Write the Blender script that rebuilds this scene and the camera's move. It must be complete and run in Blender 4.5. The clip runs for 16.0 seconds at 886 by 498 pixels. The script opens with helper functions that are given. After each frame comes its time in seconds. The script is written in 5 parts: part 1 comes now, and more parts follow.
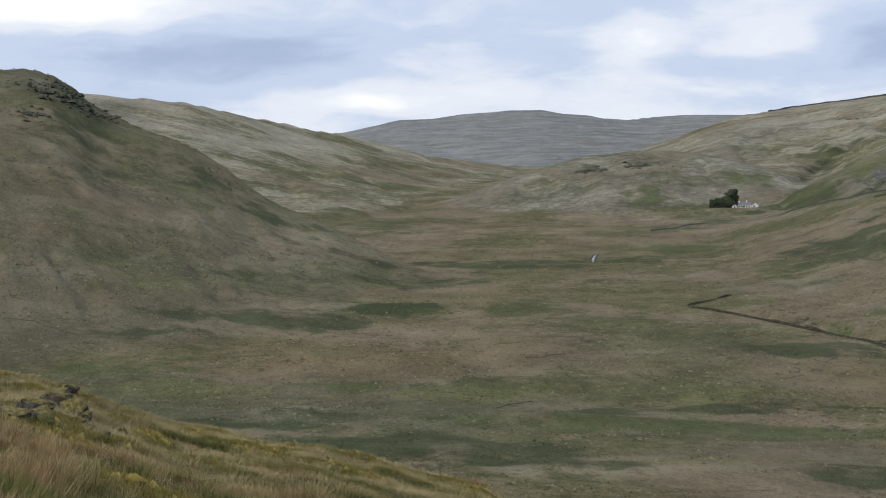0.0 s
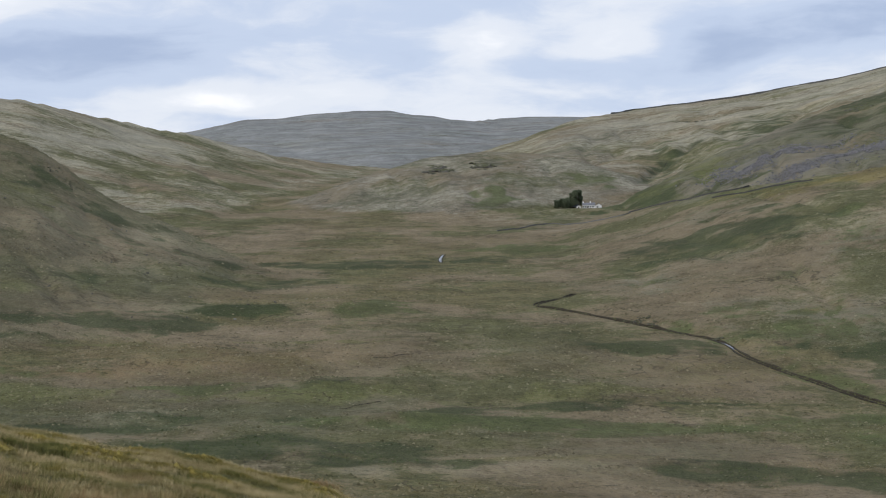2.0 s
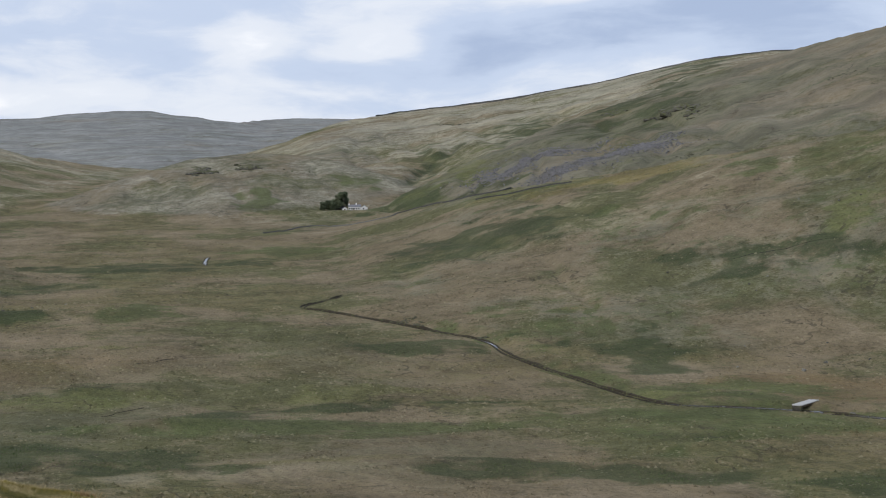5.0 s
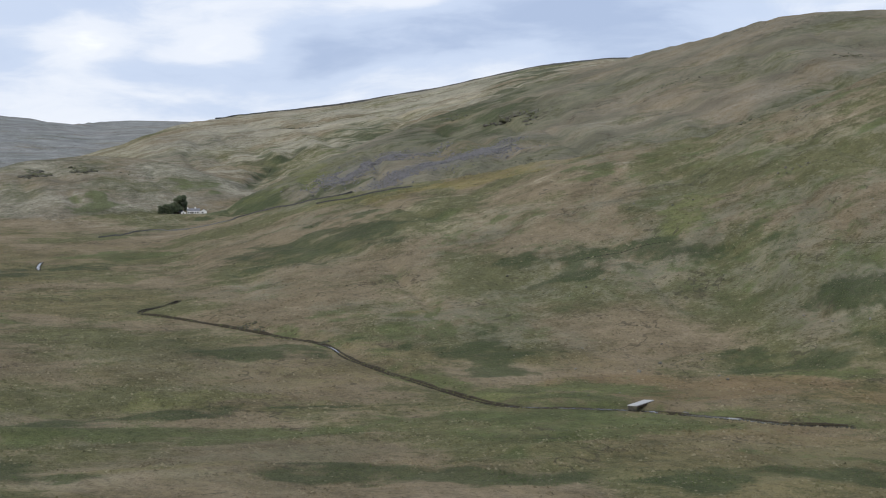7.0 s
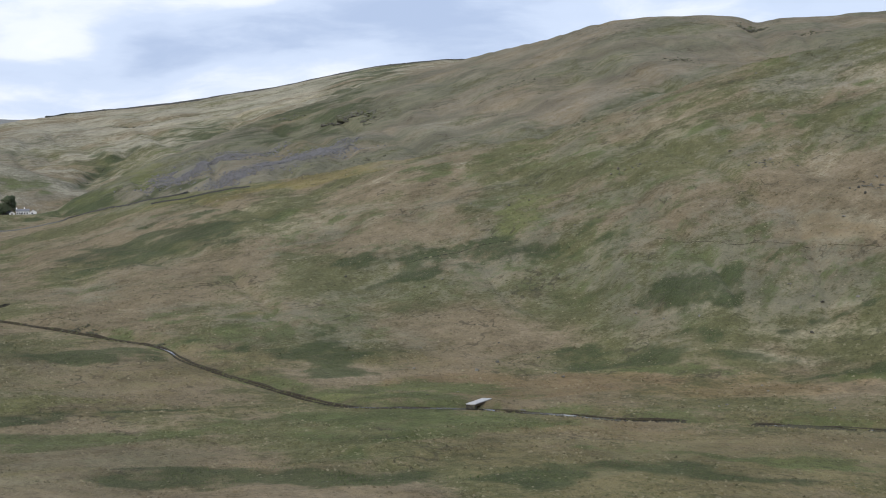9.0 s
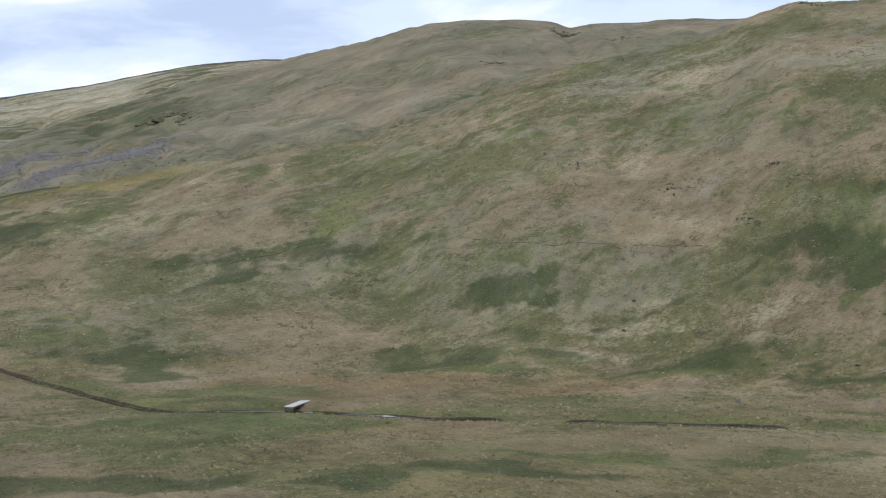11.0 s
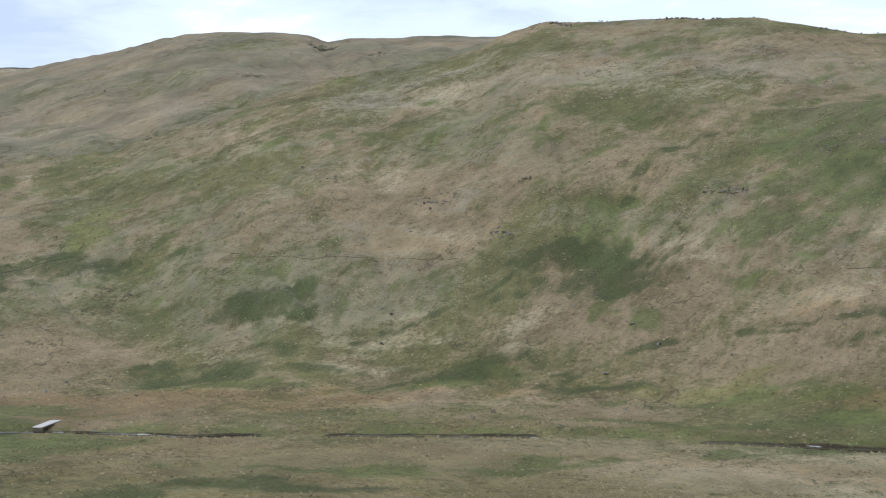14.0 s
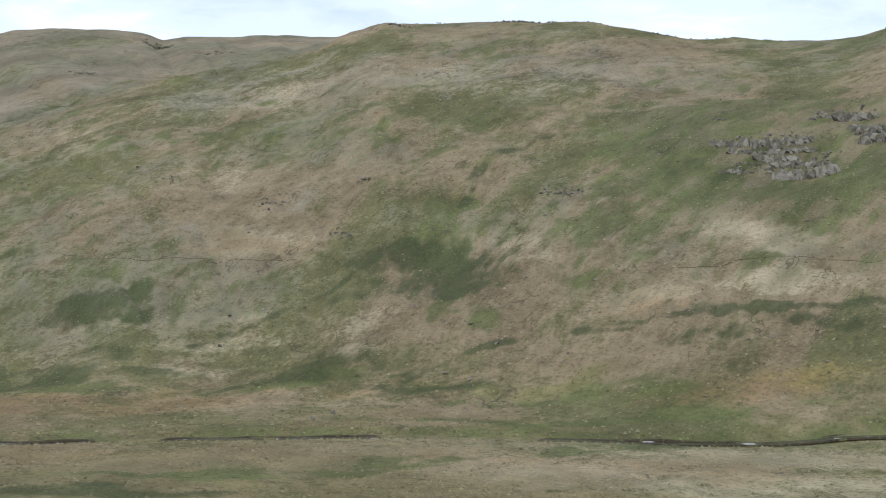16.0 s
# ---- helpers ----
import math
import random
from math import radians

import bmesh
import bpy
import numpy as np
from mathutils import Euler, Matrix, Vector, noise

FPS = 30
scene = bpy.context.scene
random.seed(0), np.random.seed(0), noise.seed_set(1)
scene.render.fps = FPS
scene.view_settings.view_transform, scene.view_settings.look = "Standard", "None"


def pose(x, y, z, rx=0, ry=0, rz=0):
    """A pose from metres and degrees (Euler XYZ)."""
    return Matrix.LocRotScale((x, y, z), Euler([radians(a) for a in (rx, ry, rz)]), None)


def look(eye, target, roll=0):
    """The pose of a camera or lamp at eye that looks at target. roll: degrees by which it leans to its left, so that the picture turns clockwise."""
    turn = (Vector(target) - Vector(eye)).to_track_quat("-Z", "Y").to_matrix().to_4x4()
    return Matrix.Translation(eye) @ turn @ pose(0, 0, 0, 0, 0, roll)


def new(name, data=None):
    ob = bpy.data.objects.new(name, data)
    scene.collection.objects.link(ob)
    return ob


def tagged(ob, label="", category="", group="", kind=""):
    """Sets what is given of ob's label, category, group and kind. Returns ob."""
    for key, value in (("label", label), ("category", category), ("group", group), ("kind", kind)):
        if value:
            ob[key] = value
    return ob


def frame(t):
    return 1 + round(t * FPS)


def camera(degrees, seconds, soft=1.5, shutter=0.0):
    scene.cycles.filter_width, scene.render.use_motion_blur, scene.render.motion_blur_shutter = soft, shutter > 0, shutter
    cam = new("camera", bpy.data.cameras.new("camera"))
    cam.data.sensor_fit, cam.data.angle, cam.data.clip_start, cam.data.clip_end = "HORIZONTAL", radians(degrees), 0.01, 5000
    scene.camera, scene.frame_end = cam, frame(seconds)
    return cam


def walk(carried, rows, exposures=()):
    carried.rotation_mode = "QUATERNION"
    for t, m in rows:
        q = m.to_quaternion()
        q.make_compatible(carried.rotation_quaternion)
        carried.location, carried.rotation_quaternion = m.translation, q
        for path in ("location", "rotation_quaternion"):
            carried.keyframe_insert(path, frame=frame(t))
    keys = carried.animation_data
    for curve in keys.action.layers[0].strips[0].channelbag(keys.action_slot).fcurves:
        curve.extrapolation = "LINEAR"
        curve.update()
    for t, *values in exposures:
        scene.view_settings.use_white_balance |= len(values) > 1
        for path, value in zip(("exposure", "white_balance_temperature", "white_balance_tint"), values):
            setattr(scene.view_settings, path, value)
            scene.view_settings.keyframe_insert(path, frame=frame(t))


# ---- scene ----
cam = camera(34.8, 16.0, soft=1.05)
# time, yaw, pitch, roll: the camera is turned where it stands
ROWS = [
    (0.0, 0.00, -1.40, 1.10),
    (0.5, -1.27, -1.41, 1.06),
    (1.0, -2.77, -1.42, 1.07),
    (1.5, -4.26, -1.46, 1.08),
    (2.0, -6.17, -1.50, 1.09),
    (2.5, -7.69, -1.52, 1.11),
    (3.0, -8.98, -1.53, 1.11),
    (3.5, -10.68, -1.55, 1.09),
    (4.0, -12.37, -1.58, 1.19),
    (6.5, -20.46, -1.59, 1.12),
    (7.0, -22.06, -1.58, 1.14),
    (7.5, -23.60, -1.58, 1.14),
    (8.0, -25.21, -1.60, 1.17),
    (8.5, -26.87, -1.65, 1.15),
    (9.0, -28.61, -1.70, 1.18),
    (11.5, -37.85, -1.73, 1.15),
    (12.0, -39.69, -1.63, 1.15),
    (12.5, -41.34, -1.56, 1.15),
    (13.0, -42.90, -1.50, 1.07),
    (13.5, -44.27, -1.43, 1.12),
    (14.0, -45.75, -1.43, 1.07),
    (14.5, -47.14, -1.43, 1.07),
    (15.0, -48.63, -1.44, 1.06),
    (15.5, -50.20, -1.46, 1.08),
    (16.0, -52.26, -1.52, 1.07),
]
walk(cam, [(t, pose(0, 0, 47.0, 90 + pitch, roll, yaw)) for t, yaw, pitch, roll in ROWS],
     exposures=[(0.0, -0.03), (4.0, -0.06), (7.0, 0.05), (9.0, 0.18), (12.0, 0.43), (16.0, 0.53)])

# ---- sky and sun ----
SUN_BEARING, SUN_RISE = -110.0, 34.0


def node(nt, kind, **values):
    n = nt.nodes.new(kind)
    for key, value in values.items():
        if key == "op":
            n.operation = value
        elif key == "at":
            n.inputs[value[0]].default_value = value[1]
    return n


def wire(nt, a, b):
    nt.links.new(a, b)


def sum_of(nt, op, a, b, clamp=False):
    """A math node over sockets or numbers."""
    n = nt.nodes.new("ShaderNodeMath")
    n.operation, n.use_clamp = op, clamp
    for k, v in enumerate((a, b)):
        if isinstance(v, (int, float)):
            n.inputs[k].default_value = v
        elif v is not None:
            nt.links.new(v, n.inputs[k])
    return n.outputs[0]


def blend(nt, fac, a, b, mode="MIX"):
    n = nt.nodes.new("ShaderNodeMix")
    n.data_type, n.blend_type = "RGBA", mode
    for k, v in ((0, fac), (6, a), (7, b)):
        if isinstance(v, (int, float)):
            n.inputs[k].default_value = v
        elif isinstance(v, tuple):
            n.inputs[k].default_value = (*v, 1)
        else:
            nt.links.new(v, n.inputs[k])
    return n.outputs[2]


def ramp(nt, value, low, high, smooth=True):
    n = nt.nodes.new("ShaderNodeMapRange")
    n.interpolation_type = "SMOOTHSTEP" if smooth else "LINEAR"
    n.inputs[1].default_value, n.inputs[2].default_value = low, high
    nt.links.new(value, n.inputs[0])
    return n.outputs[0]


def grain(nt, vector, size, detail=3, rough=0.55, offset=0.0):
    """Noise whose grains are about size metres."""
    n = nt.nodes.new("ShaderNodeTexNoise")
    n.inputs["Scale"].default_value, n.inputs["Detail"].default_value, n.inputs["Roughness"].default_value = 1 / size, detail, rough
    if offset:
        m = nt.nodes.new("ShaderNodeVectorMath")
        m.operation, m.inputs[1].default_value = "ADD", (offset, -offset, offset * 0.7)
        nt.links.new(vector, m.inputs[0])
        vector = m.outputs[0]
    nt.links.new(vector, n.inputs["Vector"])
    return n.outputs[0]


def build_sky():
    world = bpy.data.worlds.new("sky")
    scene.world = world
    world.use_nodes = True
    nt = world.node_tree
    nt.nodes.clear()
    blue = nt.nodes.new("ShaderNodeTexSky")
    blue.sky_type, blue.sun_disc = "NISHITA", False
    blue.sun_elevation, blue.sun_rotation = radians(SUN_RISE), radians(SUN_BEARING)
    way = nt.nodes.new("ShaderNodeTexCoord").outputs["Generated"]
    xyz = nt.nodes.new("ShaderNodeSeparateXYZ")
    nt.links.new(way, xyz.inputs[0])
    bearing = sum_of(nt, "MULTIPLY", sum_of(nt, "ARCTAN2", xyz.outputs[0], xyz.outputs[1]), 57.2958)
    rise = sum_of(nt, "MULTIPLY", sum_of(nt, "ARCSINE", xyz.outputs[2], None), 57.2958)
    at = nt.nodes.new("ShaderNodeCombineXYZ")
    nt.links.new(bearing, at.inputs[0])
    nt.links.new(sum_of(nt, "MULTIPLY", rise, 3.2), at.inputs[1])
    warp = nt.nodes.new("ShaderNodeTexNoise")
    warp.inputs["Scale"].default_value, warp.inputs["Detail"].default_value = 0.12, 3
    nt.links.new(at.outputs[0], warp.inputs["Vector"])
    shift = nt.nodes.new("ShaderNodeVectorMath")
    shift.operation, shift.inputs[1].default_value, shift.inputs[2].default_value = "MULTIPLY_ADD", (5, 6, 0), (-2.5, -3, 0)
    nt.links.new(warp.outputs[1], shift.inputs[0])
    bent = nt.nodes.new("ShaderNodeVectorMath")
    bent.operation = "ADD"
    nt.links.new(at.outputs[0], bent.inputs[0])
    nt.links.new(shift.outputs[0], bent.inputs[1])
    total = sum_of(nt, "ADD", sum_of(nt, "MULTIPLY", sum_of(nt, "SUBTRACT", grain(nt, bent.outputs[0], 11.0, 8, 0.58), 0.5), 1.5), 0.45)
    # banks of cloud: bearing, rise, half width, half height, brightness
    for b, e, w, h, amount in CLOUDS:
        d = nt.nodes.new("ShaderNodeVectorMath")
        d.operation, d.inputs[1].default_value = "SUBTRACT", (b, e * 3.2, 0)
        nt.links.new(bent.outputs[0], d.inputs[0])
        s = nt.nodes.new("ShaderNodeVectorMath")
        s.operation, s.inputs[1].default_value = "MULTIPLY", (1 / w, 1 / (h * 3.2), 0)
        nt.links.new(d.outputs[0], s.inputs[0])
        ln = nt.nodes.new("ShaderNodeVectorMath")
        ln.operation = "LENGTH"
        nt.links.new(s.outputs[0], ln.inputs[0])
        total = sum_of(nt, "ADD", total, sum_of(nt, "MULTIPLY", ramp(nt, ln.outputs["Value"], 1.5, 0.0), amount))
    # the band over the horizon is pale
    total = sum_of(nt, "ADD", total, sum_of(nt, "MULTIPLY", ramp(nt, rise, 5.5, 2.5), 0.2))
    cloud = nt.nodes.new("ShaderNodeValToRGB")
    cloud.color_ramp.interpolation = "EASE"
    stops = [(0.0, (0.38, 0.465, 0.65)), (0.35, (0.53, 0.615, 0.785)), (0.65, (0.745, 0.785, 0.87)), (1.0, (1.0, 1.0, 1.02))]
    ramp_ = cloud.color_ramp
    ramp_.elements[0].position, ramp_.elements[0].color = 0.0, (*stops[0][1], 1)
    ramp_.elements[1].position, ramp_.elements[1].color = 1.0, (*stops[3][1], 1)
    for p, c in stops[1:3]:
        ramp_.elements.new(p).color = (*c, 1)
    nt.links.new(total, cloud.inputs[0])
    clear = nt.nodes.new("ShaderNodeBackground")
    clear.inputs[1].default_value = 0.1
    nt.links.new(blue.outputs[0], clear.inputs[0])
    cover = nt.nodes.new("ShaderNodeBackground")
    cover.inputs[1].default_value = 1.15
    nt.links.new(cloud.outputs[0], cover.inputs[0])
    mix = nt.nodes.new("ShaderNodeMixShader")
    mix.inputs[0].default_value = 0.92
    nt.links.new(clear.outputs[0], mix.inputs[1])
    nt.links.new(cover.outputs[0], mix.inputs[2])
    out = nt.nodes.new("ShaderNodeOutputWorld")
    nt.links.new(mix.outputs[0], out.inputs[0])


CLOUDS = [(25, 6.4, 8, 1.5, -0.22), (-15.5, 8.8, 6, 1.2, 0.5), (-9, 6.6, 8, 1.0, -0.4), (-3, 4.7, 4, 0.5, 0.4), (7.7, 6.8, 2.2, 1.2, 0.4), (13.6, 6.7, 2.6, 0.9, 0.35), (9.5, 5.0, 7, 0.7, 0.2),
          (16.6, 6.4, 2.6, 1.4, -0.17), (20, 8.8, 2.5, 0.7, 0.35), (19, 6.6, 5, 1.4, -0.2), (27, 7.6, 6, 1.3, -0.24), (31, 8.4, 6, 1.3, -0.22), (38, 9.4, 5, 0.9, 0.1), (47, 8.6, 10, 2.0, -0.1), (66, 8.6, 9, 2.2, -0.3)]
build_sky()
sun = new("sun", bpy.data.lights.new("sun", "SUN"))
sun.data.energy, sun.data.angle, sun.data.color = 1.5, radians(10), (1.0, 0.95, 0.86)
sun.matrix_world = look(Vector((math.sin(radians(SUN_BEARING)) * math.cos(radians(SUN_RISE)), math.cos(radians(SUN_BEARING)) * math.cos(radians(SUN_RISE)), math.sin(radians(SUN_RISE)))) * 900 + Vector((0, 0, 60)), (0, 0, 60))


# ---- materials ----
def material(name):
    m = bpy.data.materials.new(name)
    m.use_nodes = True
    nt = m.node_tree
    return m, nt, nt.nodes["Principled BSDF"]


def surface(name, low, high, size, rough=0.9, bump=0.3, fine=0.25, third=None):
    """A matt surface of two tones, mottled at two scales, with a fine relief."""
    m, nt, bsdf = material(name)
    at = nt.nodes.new("ShaderNodeTexCoord").outputs["Object"]
    big, small = grain(nt, at, size, 4, 0.6), grain(nt, at, size * fine, 4, 0.65, 3.1)
    info = nt.nodes.new("ShaderNodeObjectInfo")
    f = sum_of(nt, "ADD", sum_of(nt, "MULTIPLY", big, 0.6), sum_of(nt, "MULTIPLY", small, 0.5))
    f = sum_of(nt, "ADD", f, sum_of(nt, "MULTIPLY", sum_of(nt, "SUBTRACT", info.outputs["Random"], 0.5), 0.25))
    color = blend(nt, ramp(nt, f, 0.38, 0.72), low, high)
    if third:
        color = blend(nt, ramp(nt, grain(nt, at, size * 0.6, 4, 0.7, 9.0), 0.52, 0.66), color, third)
    nt.links.new(color, bsdf.inputs["Base Color"])
    bsdf.inputs["Roughness"].default_value = rough
    bsdf.inputs["Specular IOR Level"].default_value = 0.2
    b = nt.nodes.new("ShaderNodeBump")
    b.inputs["Strength"].default_value, b.inputs["Distance"].default_value = bump, size * 0.25
    nt.links.new(small, b.inputs["Height"])
    nt.links.new(b.outputs[0], bsdf.inputs["Normal"])
    return m


KINDS = ("green", "rush", "pale", "brown", "gold", "stone", "heath", "peat", "lime", "bleached", "haze", "olive")


def moorland():
    """Rough hill grass, with lush grass, rushes, bleached grass, bog, heath, scree, peat and painted haze where the
    cover says so.
    """
    m, nt, bsdf = material("moorland")
    at = nt.nodes.new("ShaderNodeTexCoord").outputs["Object"]
    wide, mid, tuft, blade = grain(nt, at, 45, 4, 0.6), grain(nt, at, 6, 4, 0.65, 5.0), grain(nt, at, 1.3, 4, 0.7, 2.0), grain(nt, at, 0.3, 3, 0.6, 8.0)
    lie, level = nt.nodes.new("ShaderNodeAttribute"), nt.nodes.new("ShaderNodeAttribute")
    lie.attribute_name, level.attribute_name = "lie_slope", "lie_floor"
    xyz = nt.nodes.new("ShaderNodeSeparateXYZ")
    nt.links.new(level.outputs["Vector"], xyz.inputs[0])
    steep = xyz.outputs[2]

    def laid(size, offset, detail=4, rough=0.65):
        """Noise drawn out along the slope, or level on the valley floor."""
        n = nt.nodes.new("ShaderNodeMix")
        nt.links.new(steep, n.inputs[0])
        nt.links.new(grain(nt, level.outputs["Vector"], size, detail, rough, offset), n.inputs[2])
        nt.links.new(grain(nt, lie.outputs["Vector"], size, detail, rough, offset), n.inputs[3])
        return n.outputs[0]

    long, fine, hue = laid(20, 1.0), laid(4.0, 11.0, 5, 0.7), laid(48, 17.0, 5, 0.6)
    rag = sum_of(nt, "ADD", sum_of(nt, "ADD", sum_of(nt, "MULTIPLY", mid, 0.3), sum_of(nt, "MULTIPLY", tuft, 0.35)), sum_of(nt, "MULTIPLY", fine, 0.35))
    f = sum_of(nt, "ADD", sum_of(nt, "ADD", sum_of(nt, "MULTIPLY", wide, 0.2), sum_of(nt, "MULTIPLY", rag, 0.5)), sum_of(nt, "MULTIPLY", long, 0.3))

    def tones_of(stops):
        n = nt.nodes.new("ShaderNodeValToRGB")
        ends = n.color_ramp.elements
        ends[0].position, ends[0].color = stops[0][0], (*stops[0][1], 1)
        ends[1].position, ends[1].color = stops[-1][0], (*stops[-1][1], 1)
        for p, c in stops[1:-1]:
            ends.new(p).color = (*c, 1)
        nt.links.new(f, n.inputs[0])
        return n.outputs[0]

    straw = tones_of([(0.41, (0.115, 0.092, 0.054)), (0.47, (0.168, 0.134, 0.082)), (0.53, (0.218, 0.174, 0.11)), (0.61, (0.292, 0.238, 0.162))])
    green = tones_of([(0.41, (0.066, 0.067, 0.030)), (0.47, (0.096, 0.096, 0.043)), (0.54, (0.132, 0.127, 0.060)), (0.62, (0.19, 0.176, 0.092))])
    turn = sum_of(nt, "ADD", sum_of(nt, "MULTIPLY", hue, 0.78), sum_of(nt, "MULTIPLY", rag, 0.22))
    color = blend(nt, ramp(nt, turn, 0.445, 0.545), green, straw)
    covers = []
    for name in ("cover_a", "cover_b", "cover_c", "cover_d"):
        a = nt.nodes.new("ShaderNodeAttribute")
        a.attribute_name = name
        s = nt.nodes.new("ShaderNodeSeparateColor")
        nt.links.new(a.outputs["Color"], s.inputs[0])
        covers += list(s.outputs)
    # the last grey-blue tone is distance haze, painted on the far hill
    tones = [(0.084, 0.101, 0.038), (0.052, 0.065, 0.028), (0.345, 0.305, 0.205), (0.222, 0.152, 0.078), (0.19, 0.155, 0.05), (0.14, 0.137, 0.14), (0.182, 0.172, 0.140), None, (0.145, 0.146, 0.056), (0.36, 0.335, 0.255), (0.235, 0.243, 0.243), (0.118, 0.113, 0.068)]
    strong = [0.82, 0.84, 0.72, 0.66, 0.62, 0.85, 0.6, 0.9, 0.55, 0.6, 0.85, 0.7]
    edges = sum_of(nt, "ADD", sum_of(nt, "MULTIPLY", rag, 0.55), sum_of(nt, "MULTIPLY", laid(26, 57.0), 0.45))
    broken = sum_of(nt, "ADD", sum_of(nt, "MULTIPLY", laid(13, 71.0, 5, 0.65), 0.7), sum_of(nt, "MULTIPLY", rag, 0.3))
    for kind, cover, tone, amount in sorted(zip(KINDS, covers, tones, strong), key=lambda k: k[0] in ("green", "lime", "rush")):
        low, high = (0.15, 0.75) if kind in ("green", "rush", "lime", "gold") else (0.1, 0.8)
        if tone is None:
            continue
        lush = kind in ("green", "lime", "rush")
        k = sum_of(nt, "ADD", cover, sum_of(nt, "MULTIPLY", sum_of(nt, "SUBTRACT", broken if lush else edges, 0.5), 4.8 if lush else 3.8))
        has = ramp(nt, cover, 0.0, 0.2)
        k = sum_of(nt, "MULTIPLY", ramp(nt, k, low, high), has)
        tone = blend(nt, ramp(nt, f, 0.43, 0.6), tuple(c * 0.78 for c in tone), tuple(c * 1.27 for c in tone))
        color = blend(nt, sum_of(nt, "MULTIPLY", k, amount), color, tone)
    # each tussock has its own tone
    tint = nt.nodes.new("ShaderNodeAttribute")
    tint.attribute_name = "tone"
    color = blend(nt, ramp(nt, tint.outputs["Fac"], 0.5, 0.0), color, blend(nt, 0.55, color, (0.03, 0.03, 0.014)))
    color = blend(nt, ramp(nt, tint.outputs["Fac"], 0.5, 1.0), color, blend(nt, 0.5, color, (0.33, 0.29, 0.19)))
    # bleached tufts and dark gaps between them
    speck = nt.nodes.new("ShaderNodeTexVoronoi")
    speck.inputs["Scale"].default_value = 0.7
    nt.links.new(at, speck.inputs["Vector"])
    dots = sum_of(nt, "MULTIPLY", ramp(nt, sum_of(nt, "ADD", speck.outputs["Distance"], sum_of(nt, "MULTIPLY", tuft, 0.7)), 0.62, 0.40), ramp(nt, grain(nt, at, 14, 3, 0.6, 21.0), 0.47, 0.58))
    color = blend(nt, sum_of(nt, "MULTIPLY", dots, 0.45), color, (0.36, 0.32, 0.22))
    color = blend(nt, sum_of(nt, "MULTIPLY", ramp(nt, tuft, 0.47, 0.33), 0.36), color, (0.05, 0.046, 0.026))
    # thin dark edges of broken turf along the lie of the slope
    edge = ramp(nt, sum_of(nt, "ABSOLUTE", sum_of(nt, "SUBTRACT", laid(30, 31.0), 0.5), None), 0.010, 0.002)
    edge = sum_of(nt, "MULTIPLY", edge, ramp(nt, grain(nt, at, 30, 3, 0.6, 44.0), 0.5, 0.6))
    color = blend(nt, sum_of(nt, "MULTIPLY", edge, 0.6), color, (0.05, 0.045, 0.03))
    color = blend(nt, sum_of(nt, "MULTIPLY", ramp(nt, blade, 0.5, 0.75), 0.25), color, (0.28, 0.245, 0.15))
    bare = sum_of(nt, "ADD", covers[KINDS.index("peat")], sum_of(nt, "MULTIPLY", sum_of(nt, "SUBTRACT", rag, 0.5), 1.2))
    bare = sum_of(nt, "MULTIPLY", ramp(nt, bare, 0.2, 0.7), ramp(nt, covers[KINDS.index("peat")], 0.0, 0.2))
    color = blend(nt, sum_of(nt, "MULTIPLY", bare, 0.92), color, (0.032, 0.026, 0.019))
    nt.links.new(color, bsdf.inputs["Base Color"])
    bsdf.inputs["Roughness"].default_value, bsdf.inputs["Specular IOR Level"].default_value = 0.95, 0.1
    h = sum_of(nt, "ADD", sum_of(nt, "ADD", sum_of(nt, "MULTIPLY", tuft, 1.0), sum_of(nt, "MULTIPLY", mid, 2.5)), sum_of(nt, "ADD", sum_of(nt, "MULTIPLY", fine, 2.5), sum_of(nt, "MULTIPLY", long, 5.0)))
    b = nt.nodes.new("ShaderNodeBump")
    b.inputs["Strength"].default_value, b.inputs["Distance"].default_value = 0.8, 0.7
    nt.links.new(h, b.inputs["Height"])
    nt.links.new(b.outputs[0], bsdf.inputs["Normal"])
    return m


GRASS = moorland()
ROCK = surface("grey_rock", (0.07, 0.067, 0.058), (0.215, 0.205, 0.18), 1.0, 0.9, 0.9, 0.2, (0.105, 0.105, 0.055))
DARK_ROCK = surface("dark_crag", (0.06, 0.056, 0.048), (0.15, 0.14, 0.12), 2.5, 0.95, 0.8, 0.2, (0.10, 0.105, 0.05))
WALL_STONE = surface("wall_stone", (0.065, 0.065, 0.062), (0.16, 0.158, 0.15), 0.7, 0.95, 0.9, 0.25)
CONCRETE = surface("concrete", (0.42, 0.41, 0.40), (0.58, 0.57, 0.56), 0.8, 0.85, 0.2)
WHITEWASH = surface("whitewash", (0.72, 0.71, 0.69), (0.84, 0.83, 0.81), 0.9, 0.8, 0.1)
SLATE = surface("slate", (0.10, 0.105, 0.12), (0.19, 0.195, 0.21), 0.5, 0.6, 0.4)
GLASS_DARK = surface("window_glass", (0.02, 0.022, 0.025), (0.04, 0.042, 0.045), 0.5, 0.15, 0.0)
TIMBER = surface("dark_timber", (0.06, 0.045, 0.03), (0.12, 0.09, 0.06), 0.3, 0.8, 0.3)
BARK = surface("bark", (0.06, 0.05, 0.04), (0.13, 0.11, 0.085), 0.3, 0.95, 0.7)
LEAF = surface("foliage", (0.08, 0.10, 0.058), (0.15, 0.17, 0.095), 1.2, 0.9, 0.0)
NEEDLE = surface("needles", (0.055, 0.072, 0.045), (0.10, 0.12, 0.065), 1.0, 0.9, 0.0)


